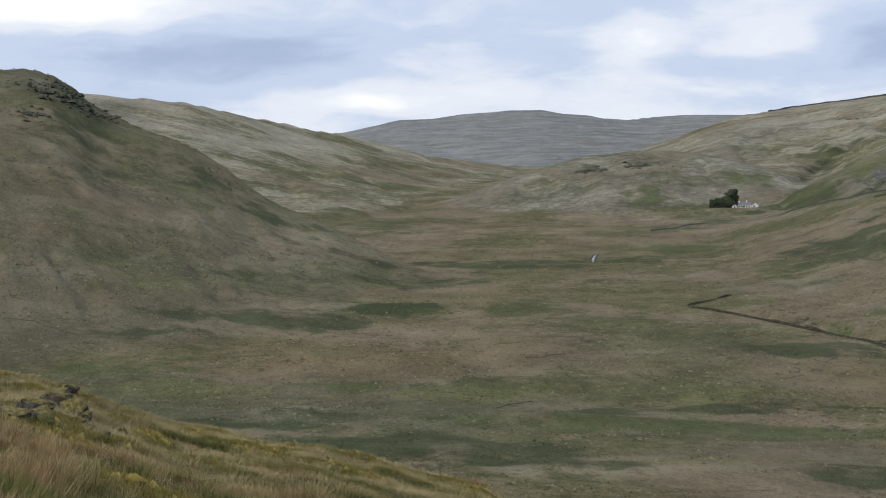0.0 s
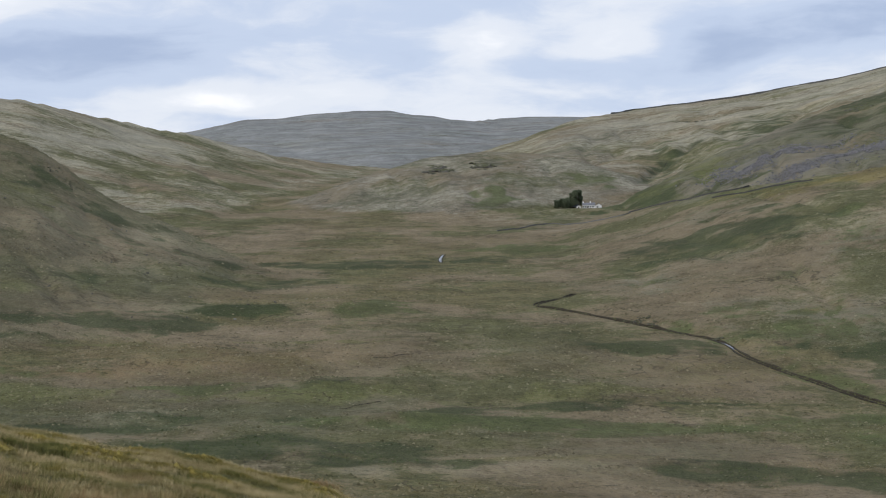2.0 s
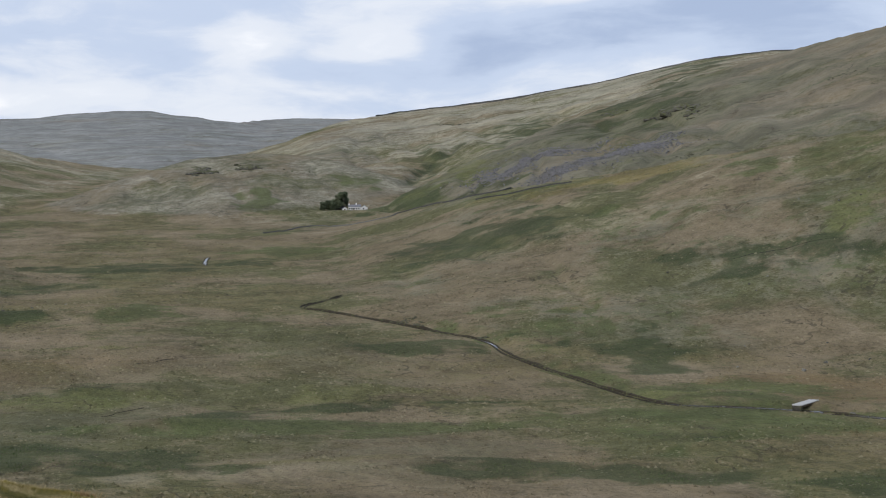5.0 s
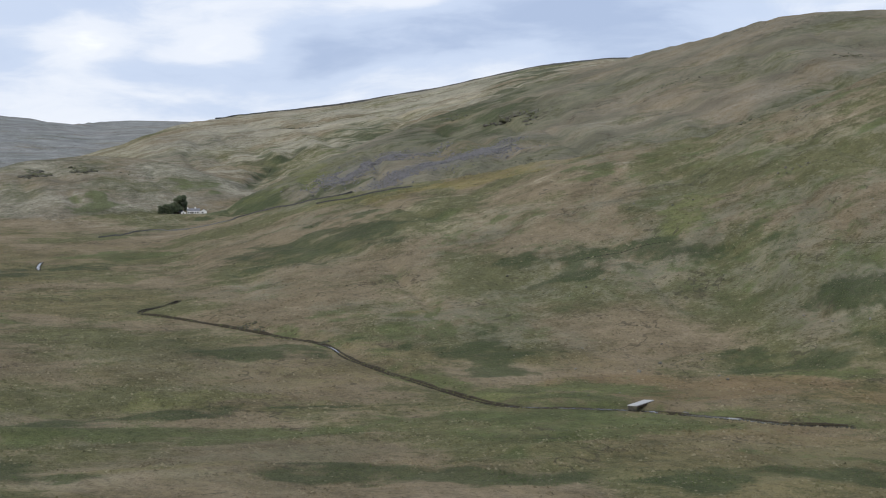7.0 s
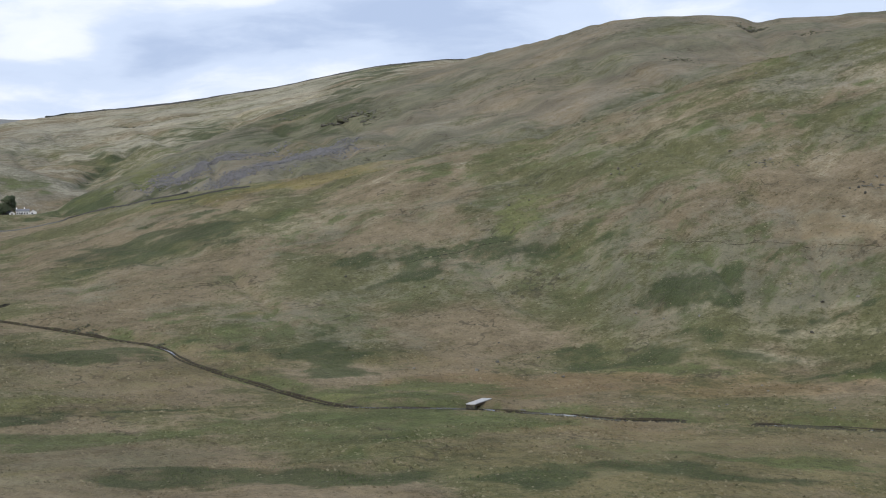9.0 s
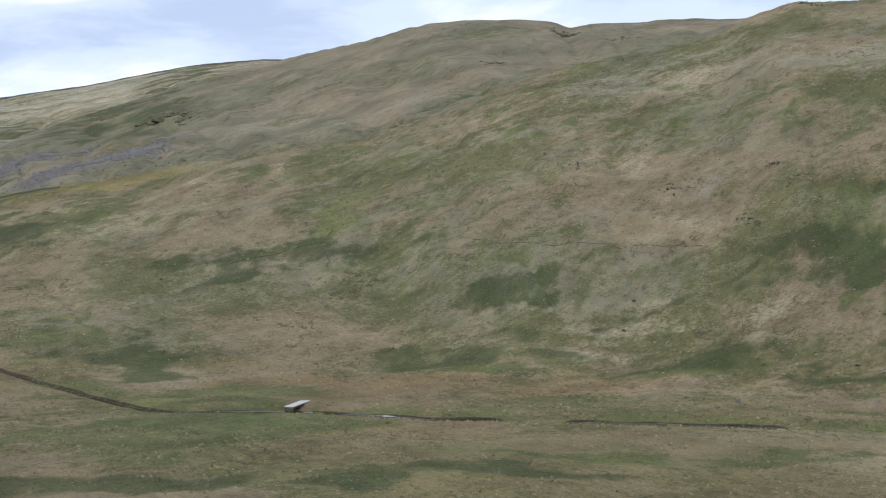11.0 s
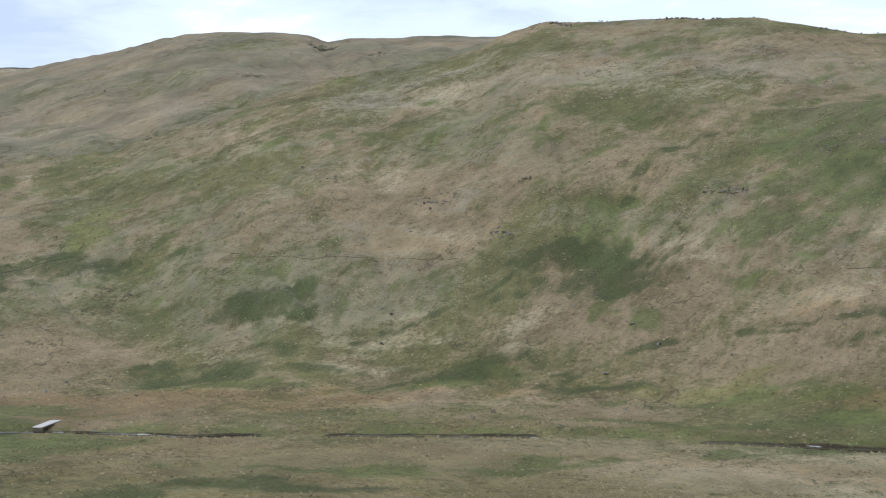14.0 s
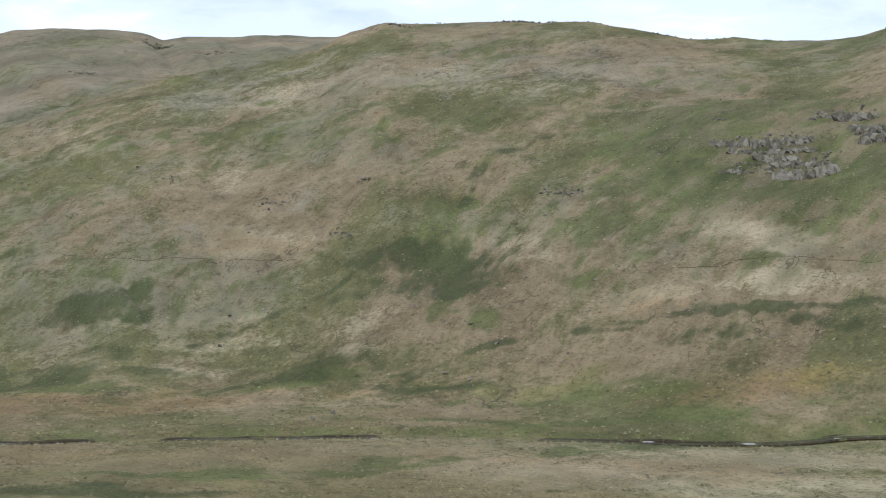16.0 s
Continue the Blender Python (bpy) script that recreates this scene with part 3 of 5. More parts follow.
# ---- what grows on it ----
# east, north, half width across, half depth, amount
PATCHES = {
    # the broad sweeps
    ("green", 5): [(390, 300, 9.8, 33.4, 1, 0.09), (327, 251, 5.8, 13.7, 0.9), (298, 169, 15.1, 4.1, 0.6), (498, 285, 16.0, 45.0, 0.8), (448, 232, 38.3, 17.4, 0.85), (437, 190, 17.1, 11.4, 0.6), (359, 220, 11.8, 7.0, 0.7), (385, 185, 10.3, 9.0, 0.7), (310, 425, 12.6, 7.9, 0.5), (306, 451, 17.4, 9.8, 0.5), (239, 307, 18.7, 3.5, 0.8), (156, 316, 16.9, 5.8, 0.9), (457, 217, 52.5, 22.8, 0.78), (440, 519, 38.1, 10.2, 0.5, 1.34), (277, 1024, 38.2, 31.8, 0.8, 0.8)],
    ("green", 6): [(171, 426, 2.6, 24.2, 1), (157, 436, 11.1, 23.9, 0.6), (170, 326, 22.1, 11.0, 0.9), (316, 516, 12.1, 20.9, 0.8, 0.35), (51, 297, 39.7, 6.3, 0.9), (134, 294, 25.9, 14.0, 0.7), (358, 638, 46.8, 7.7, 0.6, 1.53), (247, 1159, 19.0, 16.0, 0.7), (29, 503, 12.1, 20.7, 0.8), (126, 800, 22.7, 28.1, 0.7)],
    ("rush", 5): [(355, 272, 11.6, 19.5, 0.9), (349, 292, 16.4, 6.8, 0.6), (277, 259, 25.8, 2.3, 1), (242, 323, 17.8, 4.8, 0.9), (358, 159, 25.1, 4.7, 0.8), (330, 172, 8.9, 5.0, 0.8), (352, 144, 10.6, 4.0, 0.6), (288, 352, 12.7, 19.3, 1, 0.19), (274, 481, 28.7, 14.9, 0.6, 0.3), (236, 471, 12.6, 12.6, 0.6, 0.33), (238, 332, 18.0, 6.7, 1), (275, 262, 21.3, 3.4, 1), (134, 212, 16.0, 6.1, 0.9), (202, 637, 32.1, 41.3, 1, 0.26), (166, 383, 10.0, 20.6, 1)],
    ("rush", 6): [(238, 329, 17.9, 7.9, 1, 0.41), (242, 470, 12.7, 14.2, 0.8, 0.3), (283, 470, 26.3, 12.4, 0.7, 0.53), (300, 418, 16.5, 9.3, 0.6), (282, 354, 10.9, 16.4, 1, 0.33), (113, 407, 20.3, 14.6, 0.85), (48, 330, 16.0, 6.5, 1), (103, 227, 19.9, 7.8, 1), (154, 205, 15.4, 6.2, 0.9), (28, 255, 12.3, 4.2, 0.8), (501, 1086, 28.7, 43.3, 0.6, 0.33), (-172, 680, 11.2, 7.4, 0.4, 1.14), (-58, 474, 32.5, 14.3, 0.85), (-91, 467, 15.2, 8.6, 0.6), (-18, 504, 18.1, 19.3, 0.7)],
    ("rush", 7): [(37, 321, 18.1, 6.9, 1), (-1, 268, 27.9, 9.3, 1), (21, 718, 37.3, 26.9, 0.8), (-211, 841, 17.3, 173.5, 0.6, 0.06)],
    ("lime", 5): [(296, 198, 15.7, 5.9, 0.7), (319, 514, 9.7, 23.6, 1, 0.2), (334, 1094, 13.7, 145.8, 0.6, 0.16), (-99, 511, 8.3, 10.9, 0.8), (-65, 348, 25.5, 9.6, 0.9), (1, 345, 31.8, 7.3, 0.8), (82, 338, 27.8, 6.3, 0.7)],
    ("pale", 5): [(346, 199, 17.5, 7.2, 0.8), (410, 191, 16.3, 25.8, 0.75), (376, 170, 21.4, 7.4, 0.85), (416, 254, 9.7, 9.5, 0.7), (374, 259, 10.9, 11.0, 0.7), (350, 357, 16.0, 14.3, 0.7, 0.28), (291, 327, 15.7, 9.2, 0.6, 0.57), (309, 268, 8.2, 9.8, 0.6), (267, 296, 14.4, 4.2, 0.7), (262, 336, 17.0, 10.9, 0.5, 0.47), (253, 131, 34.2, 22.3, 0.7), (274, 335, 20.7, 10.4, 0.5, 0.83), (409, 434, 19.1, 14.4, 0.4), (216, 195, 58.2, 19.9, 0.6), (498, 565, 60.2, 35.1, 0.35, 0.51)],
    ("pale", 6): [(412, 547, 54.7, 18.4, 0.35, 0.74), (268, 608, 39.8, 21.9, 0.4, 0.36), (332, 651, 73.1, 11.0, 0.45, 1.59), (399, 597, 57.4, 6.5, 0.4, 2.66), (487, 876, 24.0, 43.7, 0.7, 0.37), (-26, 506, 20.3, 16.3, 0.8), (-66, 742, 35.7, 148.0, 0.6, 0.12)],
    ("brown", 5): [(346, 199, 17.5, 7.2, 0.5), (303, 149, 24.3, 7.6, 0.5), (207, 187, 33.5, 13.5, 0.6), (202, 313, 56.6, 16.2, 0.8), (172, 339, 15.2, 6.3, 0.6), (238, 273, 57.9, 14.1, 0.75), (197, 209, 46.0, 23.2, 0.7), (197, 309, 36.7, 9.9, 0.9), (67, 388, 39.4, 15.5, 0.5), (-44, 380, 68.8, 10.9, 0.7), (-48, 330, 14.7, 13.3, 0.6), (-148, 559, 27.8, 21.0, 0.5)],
    # the broad first row flattens the upper brae's colour in place of haze
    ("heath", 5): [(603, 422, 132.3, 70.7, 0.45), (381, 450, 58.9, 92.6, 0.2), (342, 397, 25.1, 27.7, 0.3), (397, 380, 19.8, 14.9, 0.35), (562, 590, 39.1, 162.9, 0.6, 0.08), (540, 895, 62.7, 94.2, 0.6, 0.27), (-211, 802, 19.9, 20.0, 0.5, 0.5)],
    # the third row also paints the shade on the scree hill's left flank
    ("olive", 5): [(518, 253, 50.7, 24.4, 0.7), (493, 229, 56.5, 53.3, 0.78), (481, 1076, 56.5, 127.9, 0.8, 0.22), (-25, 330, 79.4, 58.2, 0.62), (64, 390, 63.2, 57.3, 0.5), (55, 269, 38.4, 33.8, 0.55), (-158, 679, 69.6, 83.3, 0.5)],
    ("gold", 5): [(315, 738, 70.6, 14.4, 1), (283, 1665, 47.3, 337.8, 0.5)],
    # rows beyond north 1500 paint sunlight on the distant crests
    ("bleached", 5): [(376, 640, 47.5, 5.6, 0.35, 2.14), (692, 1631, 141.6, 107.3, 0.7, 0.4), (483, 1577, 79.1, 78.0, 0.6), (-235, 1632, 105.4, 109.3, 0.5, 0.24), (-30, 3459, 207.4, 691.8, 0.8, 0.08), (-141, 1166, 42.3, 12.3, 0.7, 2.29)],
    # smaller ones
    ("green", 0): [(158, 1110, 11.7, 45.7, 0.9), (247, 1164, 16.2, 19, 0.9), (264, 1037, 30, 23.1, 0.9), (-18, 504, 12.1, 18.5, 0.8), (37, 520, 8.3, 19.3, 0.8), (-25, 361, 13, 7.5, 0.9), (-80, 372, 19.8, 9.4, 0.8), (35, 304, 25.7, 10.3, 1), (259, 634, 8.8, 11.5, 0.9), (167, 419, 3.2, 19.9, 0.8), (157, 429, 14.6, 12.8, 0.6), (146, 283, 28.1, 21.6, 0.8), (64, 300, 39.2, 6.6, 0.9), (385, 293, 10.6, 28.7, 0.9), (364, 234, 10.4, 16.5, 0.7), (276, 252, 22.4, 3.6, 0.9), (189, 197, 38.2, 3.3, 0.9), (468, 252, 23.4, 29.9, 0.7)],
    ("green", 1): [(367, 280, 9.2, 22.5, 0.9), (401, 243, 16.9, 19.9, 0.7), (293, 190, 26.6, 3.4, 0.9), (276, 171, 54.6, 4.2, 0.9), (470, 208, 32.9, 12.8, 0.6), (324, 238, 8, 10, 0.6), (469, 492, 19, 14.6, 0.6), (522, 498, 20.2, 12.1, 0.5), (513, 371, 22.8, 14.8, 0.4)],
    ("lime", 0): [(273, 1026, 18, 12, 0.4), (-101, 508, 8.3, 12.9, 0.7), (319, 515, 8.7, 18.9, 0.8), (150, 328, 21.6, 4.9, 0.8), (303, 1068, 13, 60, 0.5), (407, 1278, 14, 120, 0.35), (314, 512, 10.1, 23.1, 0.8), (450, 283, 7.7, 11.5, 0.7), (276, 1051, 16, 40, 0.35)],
    # paler ground round the farm: distance haze put into the colour
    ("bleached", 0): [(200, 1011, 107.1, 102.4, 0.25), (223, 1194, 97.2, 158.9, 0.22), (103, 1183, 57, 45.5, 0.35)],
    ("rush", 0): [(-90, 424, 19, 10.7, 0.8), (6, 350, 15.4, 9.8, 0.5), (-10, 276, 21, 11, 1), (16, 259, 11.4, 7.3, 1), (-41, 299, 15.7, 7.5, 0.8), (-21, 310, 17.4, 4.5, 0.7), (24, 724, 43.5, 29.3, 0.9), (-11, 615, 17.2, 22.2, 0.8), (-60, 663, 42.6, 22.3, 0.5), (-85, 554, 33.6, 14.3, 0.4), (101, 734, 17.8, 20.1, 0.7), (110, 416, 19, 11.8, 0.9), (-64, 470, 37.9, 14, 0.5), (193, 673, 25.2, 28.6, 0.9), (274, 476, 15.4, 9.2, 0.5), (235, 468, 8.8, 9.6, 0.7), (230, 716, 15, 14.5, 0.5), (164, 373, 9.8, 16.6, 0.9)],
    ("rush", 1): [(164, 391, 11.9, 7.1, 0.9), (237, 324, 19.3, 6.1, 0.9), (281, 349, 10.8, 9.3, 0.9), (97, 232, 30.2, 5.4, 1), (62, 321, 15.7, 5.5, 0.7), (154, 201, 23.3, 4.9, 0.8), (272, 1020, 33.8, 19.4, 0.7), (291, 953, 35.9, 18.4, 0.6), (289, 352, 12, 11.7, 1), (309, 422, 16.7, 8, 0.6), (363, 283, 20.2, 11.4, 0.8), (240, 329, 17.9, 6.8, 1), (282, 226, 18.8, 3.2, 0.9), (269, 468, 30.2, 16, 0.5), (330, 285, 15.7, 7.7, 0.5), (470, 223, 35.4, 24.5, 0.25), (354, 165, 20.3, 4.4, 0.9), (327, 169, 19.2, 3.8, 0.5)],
    # the first row darkens the scree hill's left flank in place of shade
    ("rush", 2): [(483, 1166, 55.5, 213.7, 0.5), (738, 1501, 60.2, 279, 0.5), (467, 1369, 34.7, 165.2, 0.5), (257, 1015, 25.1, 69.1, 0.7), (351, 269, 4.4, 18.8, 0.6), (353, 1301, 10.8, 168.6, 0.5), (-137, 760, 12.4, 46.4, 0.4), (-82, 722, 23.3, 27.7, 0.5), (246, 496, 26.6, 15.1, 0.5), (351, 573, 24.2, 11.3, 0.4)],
    # the rows between north 1520 and 1600 paint sunlit spots below the farm crest
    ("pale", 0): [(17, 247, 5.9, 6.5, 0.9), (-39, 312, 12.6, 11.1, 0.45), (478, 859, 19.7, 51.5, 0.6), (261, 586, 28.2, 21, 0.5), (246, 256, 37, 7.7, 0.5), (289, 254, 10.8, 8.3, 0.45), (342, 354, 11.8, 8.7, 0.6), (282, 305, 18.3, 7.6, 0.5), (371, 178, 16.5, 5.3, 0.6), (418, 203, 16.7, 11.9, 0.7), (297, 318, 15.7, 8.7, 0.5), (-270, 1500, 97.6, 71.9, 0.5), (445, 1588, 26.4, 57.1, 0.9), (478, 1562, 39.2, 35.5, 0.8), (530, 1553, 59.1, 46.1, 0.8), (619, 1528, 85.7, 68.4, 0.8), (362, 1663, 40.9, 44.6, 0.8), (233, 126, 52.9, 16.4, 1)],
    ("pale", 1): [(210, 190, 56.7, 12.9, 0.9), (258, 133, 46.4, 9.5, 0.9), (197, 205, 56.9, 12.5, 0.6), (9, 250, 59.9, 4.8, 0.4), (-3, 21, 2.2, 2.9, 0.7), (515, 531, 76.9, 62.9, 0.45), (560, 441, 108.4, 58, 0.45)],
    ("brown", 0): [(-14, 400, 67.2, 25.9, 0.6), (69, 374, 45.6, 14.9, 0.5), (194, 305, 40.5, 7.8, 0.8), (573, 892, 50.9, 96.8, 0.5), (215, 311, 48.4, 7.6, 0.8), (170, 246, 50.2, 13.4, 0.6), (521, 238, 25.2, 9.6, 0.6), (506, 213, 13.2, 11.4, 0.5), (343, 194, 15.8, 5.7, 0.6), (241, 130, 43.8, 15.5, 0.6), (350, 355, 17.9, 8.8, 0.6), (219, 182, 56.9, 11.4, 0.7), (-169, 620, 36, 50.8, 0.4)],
    # rows beyond north 3800 grey the far hill in place of haze
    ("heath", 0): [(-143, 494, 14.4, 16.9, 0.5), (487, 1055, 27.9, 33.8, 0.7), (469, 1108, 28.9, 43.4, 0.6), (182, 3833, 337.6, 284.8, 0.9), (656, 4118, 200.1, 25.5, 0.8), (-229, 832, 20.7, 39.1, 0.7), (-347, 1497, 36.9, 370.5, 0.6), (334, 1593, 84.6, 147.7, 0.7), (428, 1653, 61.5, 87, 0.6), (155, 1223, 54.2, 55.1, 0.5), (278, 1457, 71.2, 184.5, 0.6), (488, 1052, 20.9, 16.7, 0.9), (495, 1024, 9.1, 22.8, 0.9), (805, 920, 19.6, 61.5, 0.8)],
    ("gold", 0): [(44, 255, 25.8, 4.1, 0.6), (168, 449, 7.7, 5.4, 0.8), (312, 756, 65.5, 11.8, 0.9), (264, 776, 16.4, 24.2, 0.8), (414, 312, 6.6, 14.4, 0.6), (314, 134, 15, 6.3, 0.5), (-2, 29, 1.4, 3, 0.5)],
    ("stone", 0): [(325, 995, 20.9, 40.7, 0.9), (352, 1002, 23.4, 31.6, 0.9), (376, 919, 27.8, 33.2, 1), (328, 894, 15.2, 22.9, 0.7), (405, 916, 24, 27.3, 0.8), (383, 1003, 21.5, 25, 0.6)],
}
# what, half width, depth of the cut, course
TRACES = [
    # runnels, paths and turf lines
    ('rush', 3.0, 0.4, [(235, 339), (242, 319), (260, 298), (270, 279), (276, 258), (283, 235)]),
    ('rush', 3.5, 2.0, [(303, 1191), (331, 1266), (370, 1344), (407, 1391)]),
    ('peat', 1.6, 0.5, [(305, 1198), (331, 1266), (364, 1337)]),
    ('rush', 1.6, 0.5, [(285, 238), (298, 232), (314, 221), (321, 208), (334, 193), (343, 179), (352, 164), (362, 151), (372, 140)]),
    ('green', 4, 0, [(327, 251), (355, 272), (379, 292), (411, 310)]),
    ('rush', 2.4, 0.8, [(411, 310), (450, 330), (467, 327), (489, 326), (524, 325)]),
    ('lime', 2.0, 0, [(-112, 426), (-104, 415), (-81, 414), (-49, 425), (-1, 429), (36, 425)]),
    ('rush', 1.5, 0.4, [(277, 307), (294, 303), (313, 300), (336, 297)]),
    ('rush', 5, 1.5, [(421, 656), (522, 766), (545, 753), (594, 770)]),
    ('peat', 1.5, 0.4, [(440, 640), (529, 751), (543, 751)]),
    # others
    ("rush", 1.5, 0.3, [(281, 234), (298, 230), (311, 225), (318, 213), (328, 194), (339, 183), (351, 169), (370, 139)]),
    ("peat", 0.8, 0.3, [(309.9, 409.7), (316.2, 385.2), (331, 354.4), (345.5, 328.2)]),
    ("peat", 0.5, 0.3, [(-134.6, 427), (-119.8, 422.5), (-105.3, 412.1)]),
    ("peat", 1.2, 0.6, [(10, 328), (15, 333), (20, 337)]),
    ("peat", 1, 0.5, [(21, 397), (27, 396), (36, 402)]),
    ("rush", 1.6, 0.5, [(57, 329), (80, 324), (98, 325), (117, 322), (143, 320)]),
    ("heath", 6, 1.6, [(288, 1164), (336, 1281), (365, 1327), (399, 1383), (430, 1407)]),
    ("peat", 1.5, 0.5, [(247, 482), (270, 483), (293, 478)]),
    ("peat", 1, 0.4, [(374, 202), (382, 187), (394, 168), (403, 151)]),
    ("rush", 3, 0.3, [(270, 285), (273, 271), (276, 257), (279, 232)]),
    ("green", 3, 0, [(165, 300), (149, 282), (122, 250), (111, 244)]),
    ("green", 5.5, 0, [(183, 195), (194, 191), (209, 184), (222, 176), (235, 166), (245, 159), (256, 152), (274, 141)]),
]


def lie_of(x, y, z):
    """Places counted along and across the way in which the turf of the slopes runs."""
    a, r = np.degrees(np.arctan2(x, y)), np.hypot(x, y)
    u = np.radians(a) * 600
    slant = 4.5 * np.sqrt((a - 4) ** 2 + 9) + 0.12 * np.clip(a - 36, 0, 34) ** 2
    steep = np.clip((z - valley(x, y) - 3) / 12, 0, 1) * np.clip((r - 130) / 60, 0, 1)
    return (u * 0.85, (r - slant) * 0.55, np.zeros(len(x))), (x * 0.8, y * 0.7, steep)


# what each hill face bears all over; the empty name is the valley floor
# crag darker for its shade, moor paler for sun, far grey-blue for haze
HILL_GROWTH = {"": [("brown", 0.24), ("gold", 0.14), ("olive", 0.2)], "crag": [("brown", 0.14), ("olive", 0.5)], "moor": [("pale", 0.5), ("bleached", 0.4), ("heath", 0.2)], "far": [("haze", 0.95), ("bleached", 0.25)],
               # the farm hill's pale growth also stands in for sunlight on it
               "farm": [("pale", 0.45), ("bleached", 0.34), ("heath", 0.3)], "knoll": [("heath", 0.6), ("pale", 0.2), ("bleached", 0.1)], "scree": [("heath", 0.62), ("brown", 0.08), ("olive", 0.25)],
               "brae": [("pale", 0.14), ("green", 0.14), ("heath", 0.14), ("olive", 0.16)], "shoulder": [("olive", 0.6), ("green", 0.3)]}


def line_distance(x, y, course):
    d = np.full(np.shape(x), 1e9)
    for (x0, y0), (x1, y1) in zip(course[:-1], course[1:]):
        ux, uy = x1 - x0, y1 - y0
        s = np.clip(((x - x0) * ux + (y - y0) * uy) / (ux * ux + uy * uy), 0, 1)
        d = np.minimum(d, np.hypot(x - x0 - s * ux, y - y0 - s * uy))
    return d


LOWER_RIVER = list(zip(*sorted(p for p in COURSE if math.hypot(*p) < 500)))


def cover_of(x, y):
    """How much of each kind of growth, and of painted haze, stands at a place."""
    cover = {k: np.zeros(len(x), np.float32) for k in KINDS}
    r = np.hypot(x, y)
    wx = x + fnoise(x, y, 34, 4, 51) * 17 * np.clip(r / 400, 0.1, 2)
    wy = y + fnoise(x, y, 34, 4, 61) * 22 * np.clip(r / 400, 0.1, 2)
    floor = valley(x, y)
    heights = np.stack([floor] + [hill.height(np.degrees(np.arctan2(x, y)), r) for hill in HILLS.values()])
    order = np.sort(heights, 0)
    broad = fnoise(x, y, 120, 3, 71) * 0.5
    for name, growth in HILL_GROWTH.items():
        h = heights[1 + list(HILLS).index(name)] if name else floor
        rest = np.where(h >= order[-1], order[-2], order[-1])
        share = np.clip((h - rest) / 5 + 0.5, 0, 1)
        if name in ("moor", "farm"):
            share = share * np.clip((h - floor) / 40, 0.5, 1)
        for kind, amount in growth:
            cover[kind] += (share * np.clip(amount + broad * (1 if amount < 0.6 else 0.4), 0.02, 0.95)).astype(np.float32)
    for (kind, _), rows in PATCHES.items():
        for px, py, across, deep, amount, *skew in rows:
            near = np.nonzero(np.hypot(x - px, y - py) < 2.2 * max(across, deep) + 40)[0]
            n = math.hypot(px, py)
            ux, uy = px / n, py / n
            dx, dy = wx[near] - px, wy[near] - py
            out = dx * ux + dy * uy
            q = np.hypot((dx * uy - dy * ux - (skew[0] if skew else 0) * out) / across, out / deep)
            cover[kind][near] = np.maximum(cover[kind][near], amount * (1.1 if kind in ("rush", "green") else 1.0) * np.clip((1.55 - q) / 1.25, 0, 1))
    for kind, half, depth, course in TRACES:
        if kind == "peat":
            continue
        d = line_distance(x + (wx - x) * 0.15, y + (wy - y) * 0.15, course)
        broken = np.clip(0.6 + fnoise(x, y, 12, 2, 91) * 1.2, 0.1, 0.85)
        cover[kind] = np.maximum(cover[kind], np.clip(1.5 - d / np.maximum(half, 0.0045 * r), 0, 1) * broken)
    for kind in KINDS:
        cover[kind] = np.minimum(cover[kind], 0.78)
    close = np.clip((45 - r) / 8, 0, 1)
    for kind, seed, size, level, gain in (("gold", 101, 1.3, 0.0, 5.0), ("green", 103, 2.5, 0.05, 2.0), ("brown", 105, 2.0, 0.0, 2.0), ("pale", 107, 2.4, -0.05, 2.5)):
        cover[kind] = cover[kind] * (1 - close) + close * np.clip((fnoise(x, y, size, 3, seed) - level) * gain, 0, 0.8)
    d = river_distance(x, y)
    cover["green"] = np.maximum(cover["green"], 0.55 * np.clip(1.3 - d / np.where(y > np.interp(x, *LOWER_RIVER), 14, 4), 0, 1) * (r < 480))
    return cover


def cuts(x, y):
    z = np.zeros(len(x))
    for kind, half, depth, course in TRACES:
        if depth >= 1:
            z -= depth * np.clip(1.3 - line_distance(x, y, course) / np.maximum(half, 0.0045 * np.hypot(x, y)), 0, 1)
    return z


def sown(me, x, y, z, tone, each=1):
    """Gives a mesh the hill grass: what grows at its places, each of which stands for so many points."""
    cover = cover_of(x, y)
    for n, name in enumerate(("cover_a", "cover_b", "cover_c", "cover_d")):
        layer = me.attributes.new(name, "FLOAT_COLOR", "POINT")
        data = np.ones((len(x), 4), np.float32)
        for c in range(3):
            data[:, c] = cover[KINDS[n * 3 + c]]
        layer.data.foreach_set("color", np.repeat(data, each, 0).ravel())
    for name, values in zip(("lie_slope", "lie_floor"), lie_of(x, y, z)):
        layer = me.attributes.new(name, "FLOAT_VECTOR", "POINT")
        layer.data.foreach_set("vector", np.repeat(np.stack(values, -1).astype(np.float32), each, 0).ravel())
    layer = me.attributes.new("tone", "FLOAT", "POINT")
    layer.data.foreach_set("value", np.repeat(tone.astype(np.float32), each))
    me.materials.append(GRASS)


